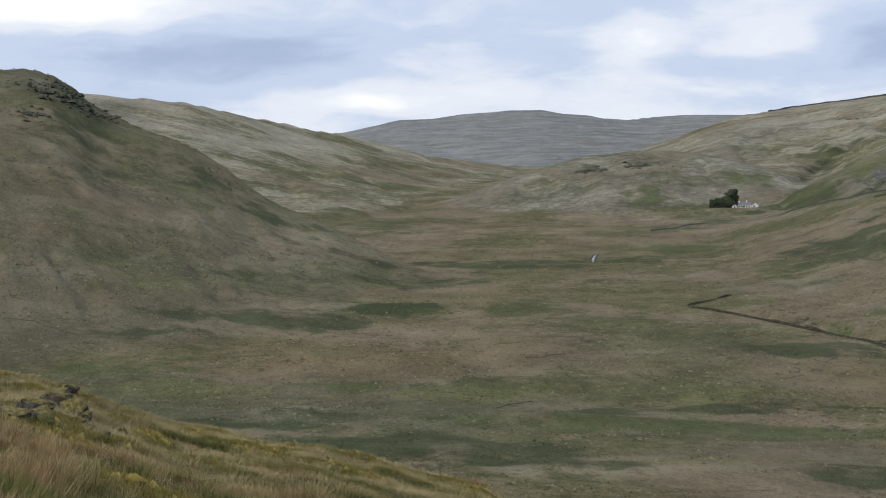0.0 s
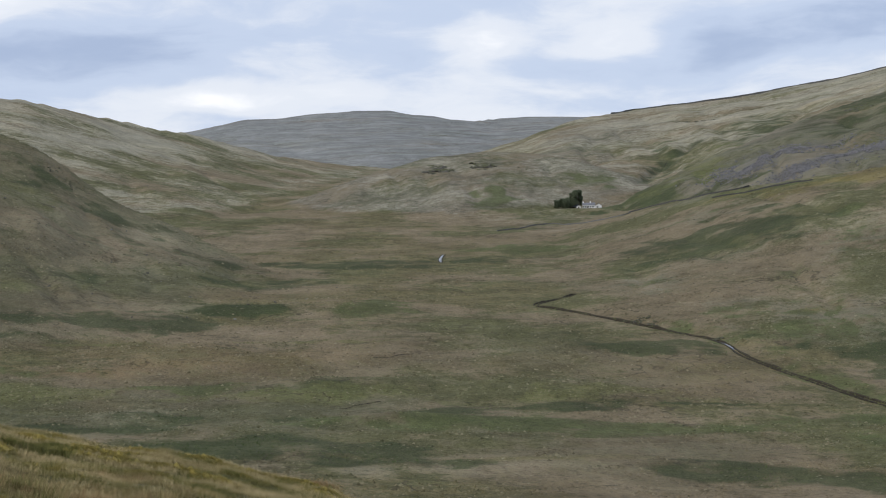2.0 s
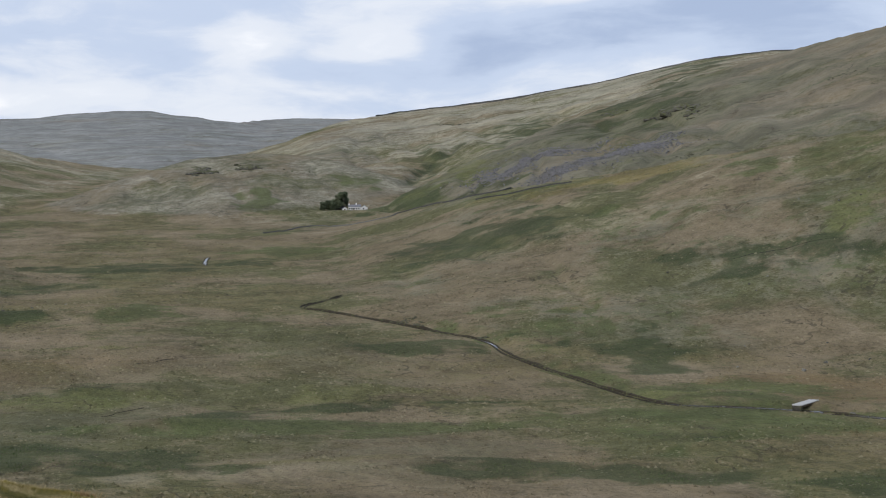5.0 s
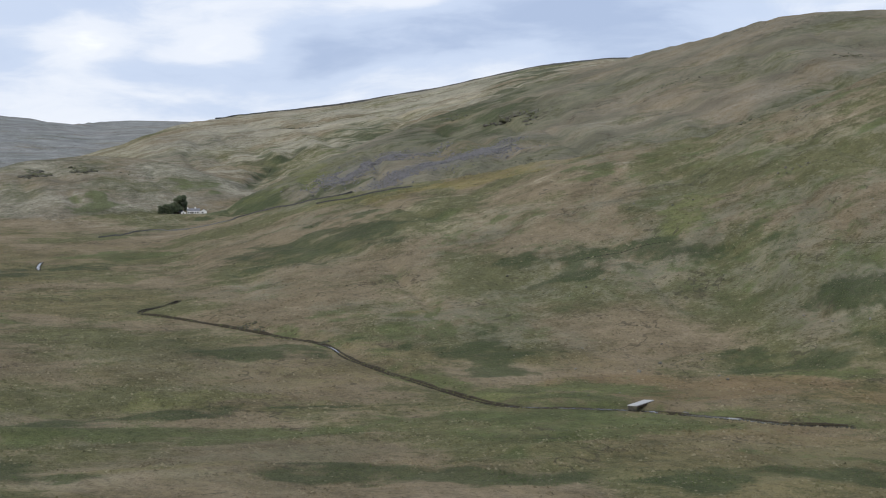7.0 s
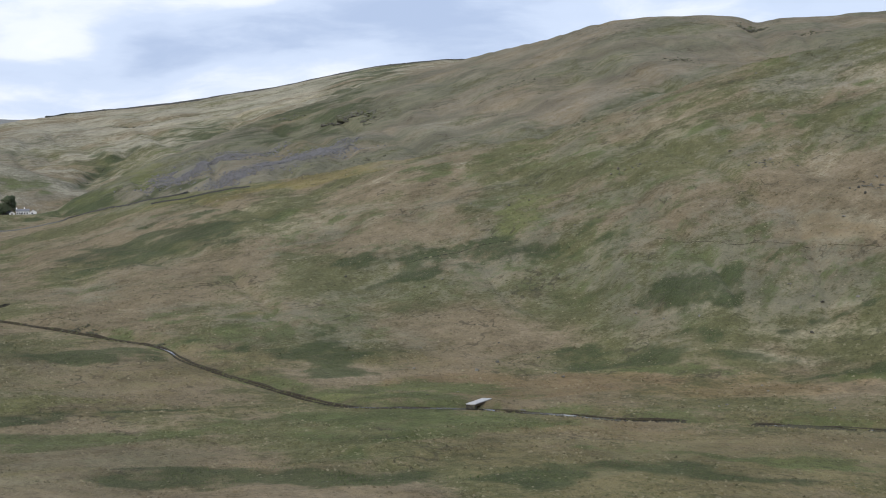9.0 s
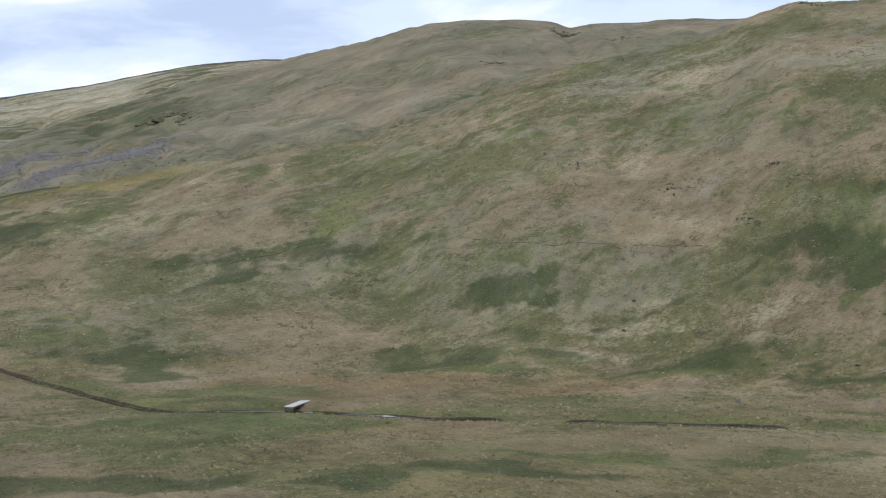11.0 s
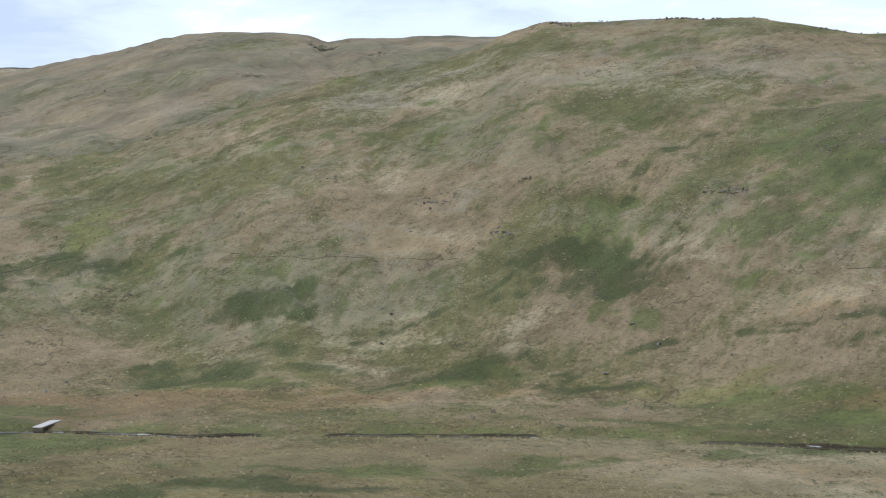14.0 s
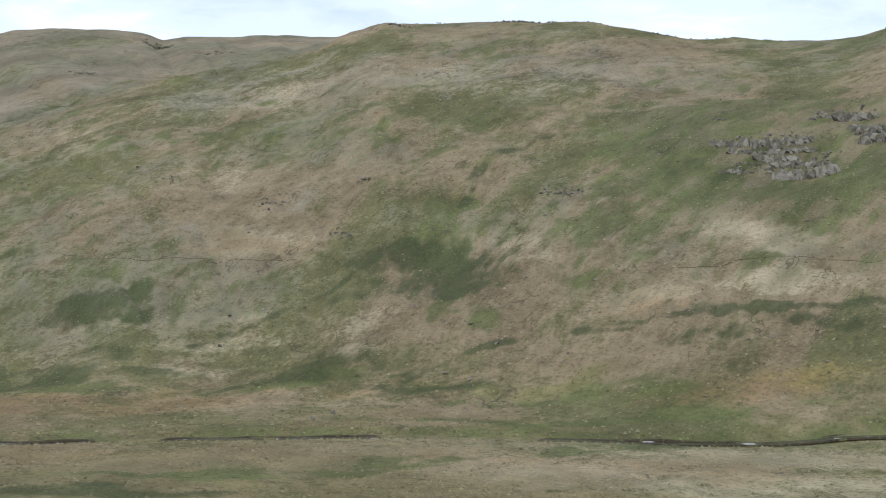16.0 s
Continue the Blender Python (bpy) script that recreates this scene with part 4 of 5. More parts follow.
def build_ground():
    a = np.concatenate([np.arange(-180, -20, 2.0), np.arange(-20, 72, 0.115), np.arange(72, 180, 2.0)])
    r = [0.8]
    while r[-1] < 4900:
        q = r[-1]
        r.append(q * (1.05 if q < 8 else 1.008 if q < 36 else 1.022 if q < 60 else 1.016 if q < 200 else 1.006 if q < 1400 else 1.012))
    r = np.array(r)
    aa, rr = np.meshgrid(np.radians(a), r)
    x, y = (rr * np.sin(aa)).ravel(), (rr * np.cos(aa)).ravel()
    z = ground(x, y) + cuts(x, y)
    nr, na = rr.shape
    verts = np.empty((nr * na + 1, 3), np.float32)
    verts[:-1, 0], verts[:-1, 1], verts[:-1, 2] = x, y, z
    verts[-1] = (0, 0, STAND)
    i = np.arange(nr - 1)[:, None] * na + np.arange(na)[None, :]
    j = np.arange(nr - 1)[:, None] * na + (np.arange(na)[None, :] + 1) % na
    quads = np.stack([i, i + na, j + na, j], -1).reshape(-1, 4)
    k = np.arange(na)
    fan = np.stack([np.full(na, nr * na), k, (k + 1) % na], -1)
    loops = np.concatenate([quads.ravel(), fan.ravel()]).astype(np.int32)
    starts = np.concatenate([np.arange(len(quads)) * 4, len(quads) * 4 + np.arange(na) * 3]).astype(np.int32)
    me = bpy.data.meshes.new("ground")
    me.vertices.add(len(verts))
    me.vertices.foreach_set("co", verts.ravel())
    me.loops.add(len(loops))
    me.loops.foreach_set("vertex_index", loops)
    me.polygons.add(len(starts))
    me.polygons.foreach_set("loop_start", starts)
    me.update(calc_edges=True)
    me.polygons.foreach_set("use_smooth", np.ones(len(starts), bool))
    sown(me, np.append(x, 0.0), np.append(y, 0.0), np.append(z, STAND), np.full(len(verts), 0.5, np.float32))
    me.validate()
    return tagged(new("ground", me), "rough grassy moorland valley and hillsides", "ground", kind="structure")


build_ground()


def ground_z(x, y):
    return float(ground(np.array([x]), np.array([y]))[0])


def mesh_from(name, verts, faces, mat, smooth=False):
    me = bpy.data.meshes.new(name)
    me.from_pydata(verts, [], faces)
    me.materials.append(mat)
    if smooth:
        me.polygons.foreach_set("use_smooth", np.ones(len(me.polygons), bool))
    me.update()
    return me


def part(name, bm, mat, parent, label=""):
    me = bpy.data.meshes.new(name)
    bm.to_mesh(me)
    bm.free()
    me.materials.append(mat)
    ob = new(name, me)
    ob.parent = parent
    if label:
        ob["label"] = label
    return ob


def box(x0, x1, y0, y1, z0, z1, bevel=0.0):
    bm = bmesh.new()
    bmesh.ops.create_cube(bm, size=1)
    for v in bm.verts:
        v.co = ((x0, x1)[v.co.x > 0], (y0, y1)[v.co.y > 0], (z0, z1)[v.co.z > 0])
    if bevel:
        bmesh.ops.bevel(bm, geom=bm.edges[:], offset=bevel, segments=1, affect="EDGES")
    return bm


# ---- the river ----
def build_river():
    """The water, and the low cut banks of peat on both sides of it."""
    pts = smooth_course(RIVER, 2.0)
    zs = ground(np.array([p[0] for p in pts]), np.array([p[1] for p in pts])) + 0.15
    zs = np.convolve(np.pad(zs, 6, mode="edge"), np.ones(13) / 13, mode="valid")
    rng = random.Random(21)
    water, faces, banks = [], [], {1: ([], []), -1: ([], [])}
    for k, p in enumerate(pts):
        q0, q1 = pts[max(k - 2, 0)], pts[min(k + 2, len(pts) - 1)]
        ux, uy = q1[0] - q0[0], q1[1] - q0[1]
        n = math.hypot(ux, uy)
        nx, ny = -uy / n, ux / n
        half = float(np.interp(p[1], [230, 310, 385, 520, 560, 700, 735, 745, 765, 780, 900], [1.9, 0.5, 0.3, 0.3, 0.3, 0.3, 0.3, 0.65, 0.65, 0.4, 0.3])) * (1 + 0.5 * noise.noise((p[0] / 14, p[1] / 14, 0)))
        if k:
            faces.append((2 * k - 2, 2 * k, 2 * k + 1, 2 * k - 1))
        tall = float(np.interp(p[1], [300, 340, 480, 540, 600], [0.27, 0.36, 0.4, 0.4, 0.12])) * max(0.05, 0.5 + 1.9 * noise.noise((p[0] / 11, p[1] / 11, 4)) + 0.35 * rng.random())
        # the upper course runs hidden between grassy lips, and the bridge stands in a dip of the banks
        sunk = float(np.interp(p[1], [545, 570, 725, 740, 775, 800], [0.0, 0.7, 0.7, 0.0, 0.0, 0.5])) + 0.6 * max(0.0, 1 - math.dist(p, BRIDGE) / 14)
        if 150 < p[1] < 290:
            sunk += 0.5 * min(1.0, max(0.0, -4.0 * (noise.noise((p[0] / 17, p[1] / 17, 9)) + 0.02)))
        water += [(p[0] + nx * half * s, p[1] + ny * half * s, zs[k] - (sunk if p[1] > 400 or p[1] < 290 else 0) - float(np.interp(p[1], [315, 330, 400, 412, 426, 440], [0, 0.4, 0.4, 0, 0, 0.3])) + (0.25 if 735 < p[1] < 850 else 0)) for s in (1.25, -1.25)]
        for side, (verts, quads) in banks.items():
            away = nx * p[0] * side + ny * p[1] * side > 0
            h = tall if away else tall * (0.3 if not 735 < p[1] < 850 else -0.6)
            for reach, lift in ((half, -0.2), (half + 0.12, h * 0.8), (half + 0.4 + 0.4 * rng.random(), h), (half + 0.9, -0.35)):
                verts.append((p[0] + nx * side * reach, p[1] + ny * side * reach, zs[k] + lift - sunk))
            if k:
                m = 4 * k
                quads += [(m - 4 + c, m + c, m + c + 1, m - 3 + c) for c in range(3)]
    tagged(new("water", mesh_from("water", water, faces, WATER, True)), "narrow shallow peaty river winding down the valley", "river", kind="structure")
    for verts, quads in banks.values():
        tagged(new("river_bank", mesh_from("river_bank", verts, quads, PEAT)), "dark cut peat bank of the river", "bank", kind="structure")


BRIDGE = (171.7, 298.6)
PEAT = surface("peat", (0.018, 0.015, 0.011), (0.052, 0.043, 0.028), 2.2, 0.95, 0.6, 0.25, (0.10, 0.105, 0.045))

build_river()

# ---- rocks ----
def rock_mesh(name, seed, flat, mat, points=13):
    rng = random.Random(seed)
    bm = bmesh.new()
    for _ in range(points):
        v = Vector((rng.gauss(0, 1), rng.gauss(0, 1), rng.gauss(0, 1))).normalized() * rng.uniform(0.8, 1.1)
        bm.verts.new((v.x * 0.5, v.y * 0.4, v.z * 0.5 * flat))
    bmesh.ops.convex_hull(bm, input=bm.verts[:])
    for v in [v for v in bm.verts if not v.link_faces]:
        bm.verts.remove(v)
    me = bpy.data.meshes.new(name)
    bm.to_mesh(me)
    bm.free()
    me.materials.append(mat)
    return me


BOULDERS = [rock_mesh("boulder", 40 + k, 0.75, ROCK) for k in range(6)]
SLABS = [rock_mesh("rock_slab", 60 + k, 1.1, ROCK, 16) for k in range(5)]
DARK_SLABS = [rock_mesh("rock_slab", 80 + k, 0.8, DARK_ROCK, 16) for k in range(5)]


def crag(label, at, across, up, count, size, meshes, seed, lift=0.03, lean=0.3):
    """An outcrop of slabs that stick out of the slope, across metres wide and up metres along the fall of the ground."""
    rng = random.Random(seed)
    root = new("crag")
    root.empty_display_size = 1
    x0, y0 = at
    z0 = ground_z(x0, y0)
    root.location = (x0, y0, z0)
    n = math.hypot(x0, y0)
    ux, uy = x0 / n, y0 / n
    for _ in range(count):
        p, q = max(-1.1, min(1.1, rng.gauss(0, 0.5))), max(-1.1, min(1.1, rng.gauss(0, 0.5)))
        x, y = x0 + uy * p * across / 2 + ux * q * up / 2, y0 - ux * p * across / 2 + uy * q * up / 2
        s = size * rng.uniform(0.5, 1.3)
        ob = new("rock_slab", rng.choice(meshes))
        ob.parent = root
        ob.location = (x - x0, y - y0, ground_z(x, y) - z0 + s * lift)
        ob.rotation_euler = (rng.uniform(-lean, lean), rng.uniform(-lean, lean), rng.uniform(0, 6.3))
        ob.scale = (s * rng.uniform(0.8, 2.0), s * rng.uniform(0.6, 1.1), s * rng.uniform(0.45, 0.95))
    return tagged(root, label, "crag")


def cliff(label, at, across, count, size, tall, meshes, seed):
    """A band of upright slabs standing side by side along the slope."""
    rng = random.Random(seed)
    root = new("crag")
    x0, y0 = at
    z0 = ground_z(x0, y0)
    root.location = (x0, y0, z0)
    n = math.hypot(x0, y0)
    ux, uy = x0 / n, y0 / n
    for k in range(count):
        p, q = (k + rng.uniform(-0.4, 0.4)) / count - 0.5, rng.gauss(0, 0.4) * size
        x, y = x0 + uy * p * across + ux * q, y0 - ux * p * across + uy * q
        s = size * rng.uniform(0.55, 1.25)
        ob = new("rock_slab", rng.choice(meshes))
        ob.parent = root
        ob.location = (x - x0, y - y0, ground_z(x, y) - z0 + s * tall * 0.05)
        ob.rotation_euler = (rng.uniform(-0.15, 0.15), rng.uniform(-0.25, 0.25), -math.atan2(x0, y0) + rng.uniform(-0.7, 0.7))
        ob.scale = (s * rng.uniform(0.9, 1.8), s * rng.uniform(0.8, 1.3), s * tall * rng.uniform(0.6, 1.0))
    return tagged(root, label, "crag")


GREY, BROWN = "pale grey fractured rock outcrop on a grassy slope", "dark weathered crag breaking through the hill grass"
for at, across, count, size, tall, seed in (((493.8, 236.8), 24, 34, 2.4, 1.5, 101), ((504.4, 224.4), 18, 24, 2.2, 1.4, 102), ((477.7, 206.3), 20, 26, 3.0, 1.6, 103), ((489.2, 222.2), 16, 18, 2.6, 1.1, 104), ((498.0, 219.4), 16, 18, 2.4, 1.0, 131), ((488.5, 213.1), 18, 20, 2.6, 1.1, 132), ((489.6, 231.4), 18, 20, 2.0, 1.0, 133), ((525.4, 201.7), 12, 14, 2.6, 1.1, 134), ((540.1, 211.9), 14, 10, 3.2, 1.5, 105),
                                            ((512.8, 192.4), 12, 10, 3.2, 1.7, 106), ((538.2, 223.8), 10, 7, 2.2, 1.1, 107), ((468.5, 230.1), 10, 14, 1.5, 1.1, 108)):
    cliff(GREY, at, across, count, size * 1.12, tall * 1.25, SLABS, seed)
for at, across, count, size, tall, seed in (((-215.7, 816.9), 24, 16, 5.0, 1.2, 111), ((-207.4, 824.6), 16, 12, 4.2, 1.1, 112), ((-225.6, 814.2), 18, 12, 4.5, 1.0, 113), ((-219.7, 764.1), 16, 10, 3.6, 0.9, 114), ((-196.0, 831.6), 14, 10, 3.0, 1.0, 115),
                                            ((127.3, 1213.9), 26, 22, 5.0, 1.1, 116), ((167.5, 1213.0), 22, 20, 4.6, 1.1, 117), ((482.5, 1050.5), 34, 26, 4.2, 0.9, 118), ((491.6, 1021.9), 12, 12, 4.4, 1.1, 119), ((801.4, 920.6), 22, 12, 5.0, 1.0, 120)):
    cliff(BROWN, at, across, count, size, tall, DARK_SLABS, seed)
for at, across, up, count, size, seed in (((499.4, 239.4), 26, 18, 30, 1.3, 1), ((508.0, 227.2), 22, 14, 26, 1.3, 2), ((483.5, 209.8), 18, 18, 26, 1.5, 3), ((473.4, 231.6), 12, 16, 40, 1.0, 4),
                                          ((479.3, 223.2), 16, 14, 26, 1.3, 5), ((547.9, 214.9), 16, 22, 34, 1.9, 6), ((520.1, 195.4), 14, 16, 34, 2.2, 7), ((546.5, 228.5), 12, 14, 18, 1.4, 8),
                                          ((480.3, 266.8), 12, 18, 36, 0.8, 9), ((495.2, 206.1), 10, 20, 18, 1.6, 10), ((517.9, 259.3), 6, 8, 10, 1.3, 36), ((492.7, 224.9), 22, 24, 36, 1.5, 37)):
    crag(GREY, at, across, up, count, size, SLABS, seed, 0.12)
for at, across, up, count, size, seed in (((-216.8, 823.6), 22, 44, 70, 4.6, 11), ((-207.4, 824.6), 16, 34, 40, 4.0, 12), ((-226.8, 812.5), 20, 34, 40, 4.0, 13), ((-237.9, 817.7), 20, 24, 20, 2.6, 14),
                                          ((-221.8, 760.8), 18, 30, 26, 2.6, 15), ((-117.2, 766.0), 16, 26, 40, 1.2, 16), ((-128.4, 779.5), 12, 20, 20, 1.3, 17), ((-195.3, 843.0), 16, 24, 24, 2.2, 38)):
    crag(BROWN, at, across, up, count, size, DARK_SLABS, seed)
for at, across, up, count, size, seed in (((127.9, 1219.8), 20, 40, 30, 6.0, 18), ((168.3, 1218.8), 18, 36, 26, 5.5, 19), ((486.1, 1052.9), 30, 36, 30, 7.0, 20), ((496.4, 1031.7), 10, 40, 24, 7.0, 21),
                                          ((470.8, 1136.7), 30, 44, 22, 5.0, 22), ((804.0, 923.6), 26, 30, 26, 5.0, 23), ((799.0, 850.7), 40, 14, 30, 2.2, 24), ((653.7, 828.4), 30, 50, 40, 2.0, 25),
                                          ((393.7, 827.8), 26, 16, 30, 1.6, 26), ((467.6, 1594.9), 50, 40, 40, 2.6, 27), ((439.4, 641.3), 18, 14, 26, 1.6, 28), ((116.7, 471.5), 9, 8, 44, 1.3, 29), ((119.5, 463.6), 4, 5, 20, 1.2, 48),
                                          ((131.0, 425.9), 3, 5, 20, 1.2, 30), ((-141.9, 495.5), 34, 40, 50, 0.9, 31), ((-111.1, 584.7), 30, 20, 30, 0.9, 32), ((207.3, 1196.9), 40, 30, 24, 2.0, 39), ((583.1, 951.5), 40, 30, 36, 1.8, 40)):
    crag(BROWN, at, across, up, count, size, DARK_SLABS, seed, -0.12 if size > 4 else 0.03)
for at, across, up, count, size, seed in (((387.6, 379.5), 18, 20, 34, 1.0, 33), ((367.3, 328.5), 14, 14, 30, 1.0, 34), ((392.5, 443.6), 18, 14, 30, 0.9, 35), ((427.3, 276.3), 14, 10, 28, 1.0, 41), ((414.1, 358.4), 10, 10, 18, 1.0, 46),
                                          ((659.9, 540.6), 12, 10, 24, 1.5, 42), ((711.5, 485.3), 34, 10, 40, 1.6, 43), ((748.2, 412.5), 18, 8, 22, 1.4, 44), ((428.4, 276.0), 18, 14, 30, 0.9, 45), ((377.0, 514.1), 20, 14, 26, 0.9, 47)):
    crag(GREY, at, across, up, count, size, SLABS, seed, 0.25)


def scatter_boulders():
    rng = random.Random(5)
    made = 0
    while made < 190:
        b, r = radians(rng.uniform(24, 73)), math.exp(rng.uniform(math.log(330), math.log(820)))
        x, y = r * math.sin(b), r * math.cos(b)
        if noise.noise((x / 60, y / 60, 3)) < -0.05 or y > 620:
            continue
        s = rng.uniform(0.5, 1.0) ** 2 * 1.9
        ob = new("boulder", rng.choice(BOULDERS))
        ob.location = (x, y, ground_z(x, y) + s * 0.12)
        ob.rotation_euler, ob.scale = (rng.uniform(-0.4, 0.4), rng.uniform(-0.4, 0.4), rng.uniform(0, 6.3)), (s * rng.uniform(0.9, 1.4), s, s * rng.uniform(0.6, 0.9))
        tagged(ob, "grey weathered boulder lying in rough hill grass", "boulder", "boulders on the hillside")
        made += 1
    made = 0
    while made < 70:
        b, r = radians(rng.uniform(-18, 2)), math.exp(rng.uniform(math.log(480), math.log(860)))
        x, y = r * math.sin(b), r * math.cos(b)
        s = rng.uniform(0.5, 1.0) ** 2 * 2.0
        ob = new("boulder", rng.choice(BOULDERS))
        ob.location = (x, y, ground_z(x, y) + s * 0.1)
        ob.rotation_euler, ob.scale = (rng.uniform(-0.4, 0.4), rng.uniform(-0.4, 0.4), rng.uniform(0, 6.3)), (s * rng.uniform(0.9, 1.4), s, s * rng.uniform(0.6, 0.9))
        tagged(ob, "dark boulder on the slope below the crag", "boulder", "boulders below the crag")
        made += 1


scatter_boulders()


def joined(meshes, places, name, mat):
    """Many turned and scaled copies of small meshes as one mesh. places: x, y, z, size, turn, which."""
    data = []
    for me in meshes:
        v = np.array([tuple(q.co) for q in me.vertices])
        data.append((v, [tuple(p.vertices) for p in me.polygons]))
    verts, faces, base = [], [], 0
    for x, y, z, s, turn, which in places:
        v, f = data[which]
        c, d = math.cos(turn), math.sin(turn)
        w = np.empty_like(v)
        w[:, 0], w[:, 1], w[:, 2] = x + s * (v[:, 0] * c - v[:, 1] * d), y + s * (v[:, 0] * d + v[:, 1] * c), z + s * v[:, 2]
        verts.append(w)
        faces += [tuple(base + k for k in q) for q in f]
        base += len(v)
    return mesh_from(name, np.concatenate(verts).tolist(), faces, mat)


def build_scree():
    rng = random.Random(11)
    pts = []
    for px, py, across, deep, amount in PATCHES["stone", 0]:
        n = math.hypot(px, py)
        ux, uy = px / n, py / n
        for _ in range(int(1700 * amount)):
            p, q = rng.gauss(0, 0.55), rng.gauss(0, 0.55)
            x, y = px + uy * p * across + ux * q * deep, py - ux * p * across + uy * q * deep
            if noise.noise((x / 22, y / 22, 1.5)) > -0.2:
                pts.append((x, y, rng.uniform(0.5, 1.0) ** 2 * 2.4, rng.uniform(0, 6.3), rng.randrange(6)))
    z = ground(np.array([p[0] for p in pts]), np.array([p[1] for p in pts]))
    me = joined(BOULDERS, [(x, y, h + s * 0.05, s, t, k) for (x, y, s, t, k), h in zip(pts, z)], "scree", SCREE)
    tagged(new("scree", me), "grey scree of broken stones down the hillside", "scree", kind="stuff")


SCREE = surface("scree_stone", (0.085, 0.082, 0.083), (0.185, 0.18, 0.182), 3.0, 0.95, 0.5)
build_scree()


# ---- the footbridge of concrete slabs ----
def build_bridge(at, turn):
    root = new("farm_bridge")
    x, y = at
    top = max(ground_z(x + s * math.sin(-turn), y + s * math.cos(-turn)) for s in (-10, 10)) + 0.1
    root.location, root.rotation_euler = (x, y, top), (0, 0, turn)
    part("deck", box(-1.25, 1.25, -5.2, 5.2, -0.22, 0.0, 0.03), CONCRETE, root, "pale grey concrete deck slab")
    for side in (-1, 1):
        part("abutment", box(-1.15, 1.15, side * 4.6 - 0.6, side * 4.6 + 0.6, -3.6, -0.22, 0.06), DARK_ROCK, root, "rough stone abutment")
        part("beam", box(side * 1.1 - 0.15, side * 1.1 + 0.15, -5.0, 5.0, -0.62, -0.22), TIMBER, root, "dark beam under the deck")
    return tagged(root, "flat concrete farm bridge over the narrow river", "bridge")


build_bridge(BRIDGE, radians(-53))


def build_turf_edges():
    """Narrow broken edges and paths of dark peat in the turf."""
    rng = random.Random(31)
    for kind, half, depth, course in TRACES:
        if kind != "peat":
            continue
        pts = smooth_course(course, 1.5)
        x, y = np.array([p[0] for p in pts]), np.array([p[1] for p in pts])
        x, y = x + fnoise(x, y, 25, 3, 41) * 4, y + fnoise(x, y, 25, 3, 43) * 5
        z = ground(x, y) + cuts(x, y) + 0.05
        verts, quads = [], []
        for k in range(len(pts)):
            a, c = max(k - 1, 0), min(k + 1, len(pts) - 1)
            ux, uy = x[c] - x[a], y[c] - y[a]
            n = math.hypot(ux, uy) or 1
            w = half * 0.4 * max(0.02, 0.4 + 1.3 * noise.noise((x[k] / 7, y[k] / 7, 2))) * rng.uniform(0.8, 1.2)
            for s, lift in ((1, -0.08), (0.3, 0.06), (-1, -0.1)):
                verts.append((x[k] - uy / n * w * s, y[k] + ux / n * w * s, z[k] + lift))
            if k:
                m = 3 * k
                quads += [(m - 3, m, m + 1, m - 2), (m - 2, m + 1, m + 2, m - 1)]
        tagged(new("turf_edge", mesh_from("turf_edge", verts, quads, PEAT)), "dark broken edge of peat in the turf", "path", kind="structure")


build_turf_edges()


# ---- the farm ----
def gable_block(root, name, x0, x1, y0, y1, wall, ridge, along_x=True, white=True):
    """Walls with gables, and a slate roof with a slight overhang."""
    bm = bmesh.new()
    if along_x:
        prof = [(y0, 0), (y1, 0), (y1, wall), ((y0 + y1) / 2, ridge), (y0, wall)]
        ends = [[bm.verts.new((x, p, q)) for p, q in prof] for x in (x0, x1)]
    else:
        prof = [(x0, 0), (x1, 0), (x1, wall), ((x0 + x1) / 2, ridge), (x0, wall)]
        ends = [[bm.verts.new((p, y, q)) for p, q in prof] for y in (y0, y1)]
    bm.faces.new(ends[0])
    bm.faces.new(ends[1][::-1])
    for k in range(5):
        bm.faces.new((ends[0][k], ends[1][k], ends[1][(k + 1) % 5], ends[0][(k + 1) % 5]))
    bmesh.ops.recalc_face_normals(bm, faces=bm.faces[:])
    body = part("wall", bm, WHITEWASH if white else ROCK, root, "whitewashed stone wall" if white else "grey stone wall")
    for side in (-1, 1):
        bm = bmesh.new()
        o, th = 0.3, 0.14
        if along_x:
            e = (y0 if side < 0 else y1) + side * o
            m = (y0 + y1) / 2
            d = (ridge - wall) / (m - y0) * o
            quad = [(x0 - o, e, wall - d), (x1 + o, e, wall - d), (x1 + o, m, ridge), (x0 - o, m, ridge)]
        else:
            e = (x0 if side < 0 else x1) + side * o
            m = (x0 + x1) / 2
            d = (ridge - wall) / (m - x0) * o
            quad = [(e, y0 - o, wall - d), (e, y1 + o, wall - d), (m, y1 + o, ridge), (m, y0 - o, ridge)]
        low = [bm.verts.new((*q[:2], q[2] + 0.02)) for q in quad]
        top = [bm.verts.new((*q[:2], q[2] + 0.02 + th)) for q in quad]
        bm.faces.new(low[::-1])
        bm.faces.new(top)
        for k in range(4):
            bm.faces.new((low[k], low[(k + 1) % 4], top[(k + 1) % 4], top[k]))
        bmesh.ops.recalc_face_normals(bm, faces=bm.faces[:])
        part("roof", bm, SLATE, root, "grey slate roof slope")
    return body


def window(root, x, y, z, w, h):
    win = part("window", box(x - w / 2, x + w / 2, y - 0.05, y + 0.1, z, z + h), GLASS_DARK, root, "dark window")
    part("frame", box(x - w / 2 - 0.06, x + w / 2 + 0.06, y - 0.03, y + 0.08, z + h / 2 - 0.04, z + h / 2 + 0.04), WHITEWASH, win)
    part("sill", box(x - w / 2 - 0.1, x + w / 2 + 0.1, y - 0.18, y + 0.05, z - 0.12, z - 0.01), WHITEWASH, win)


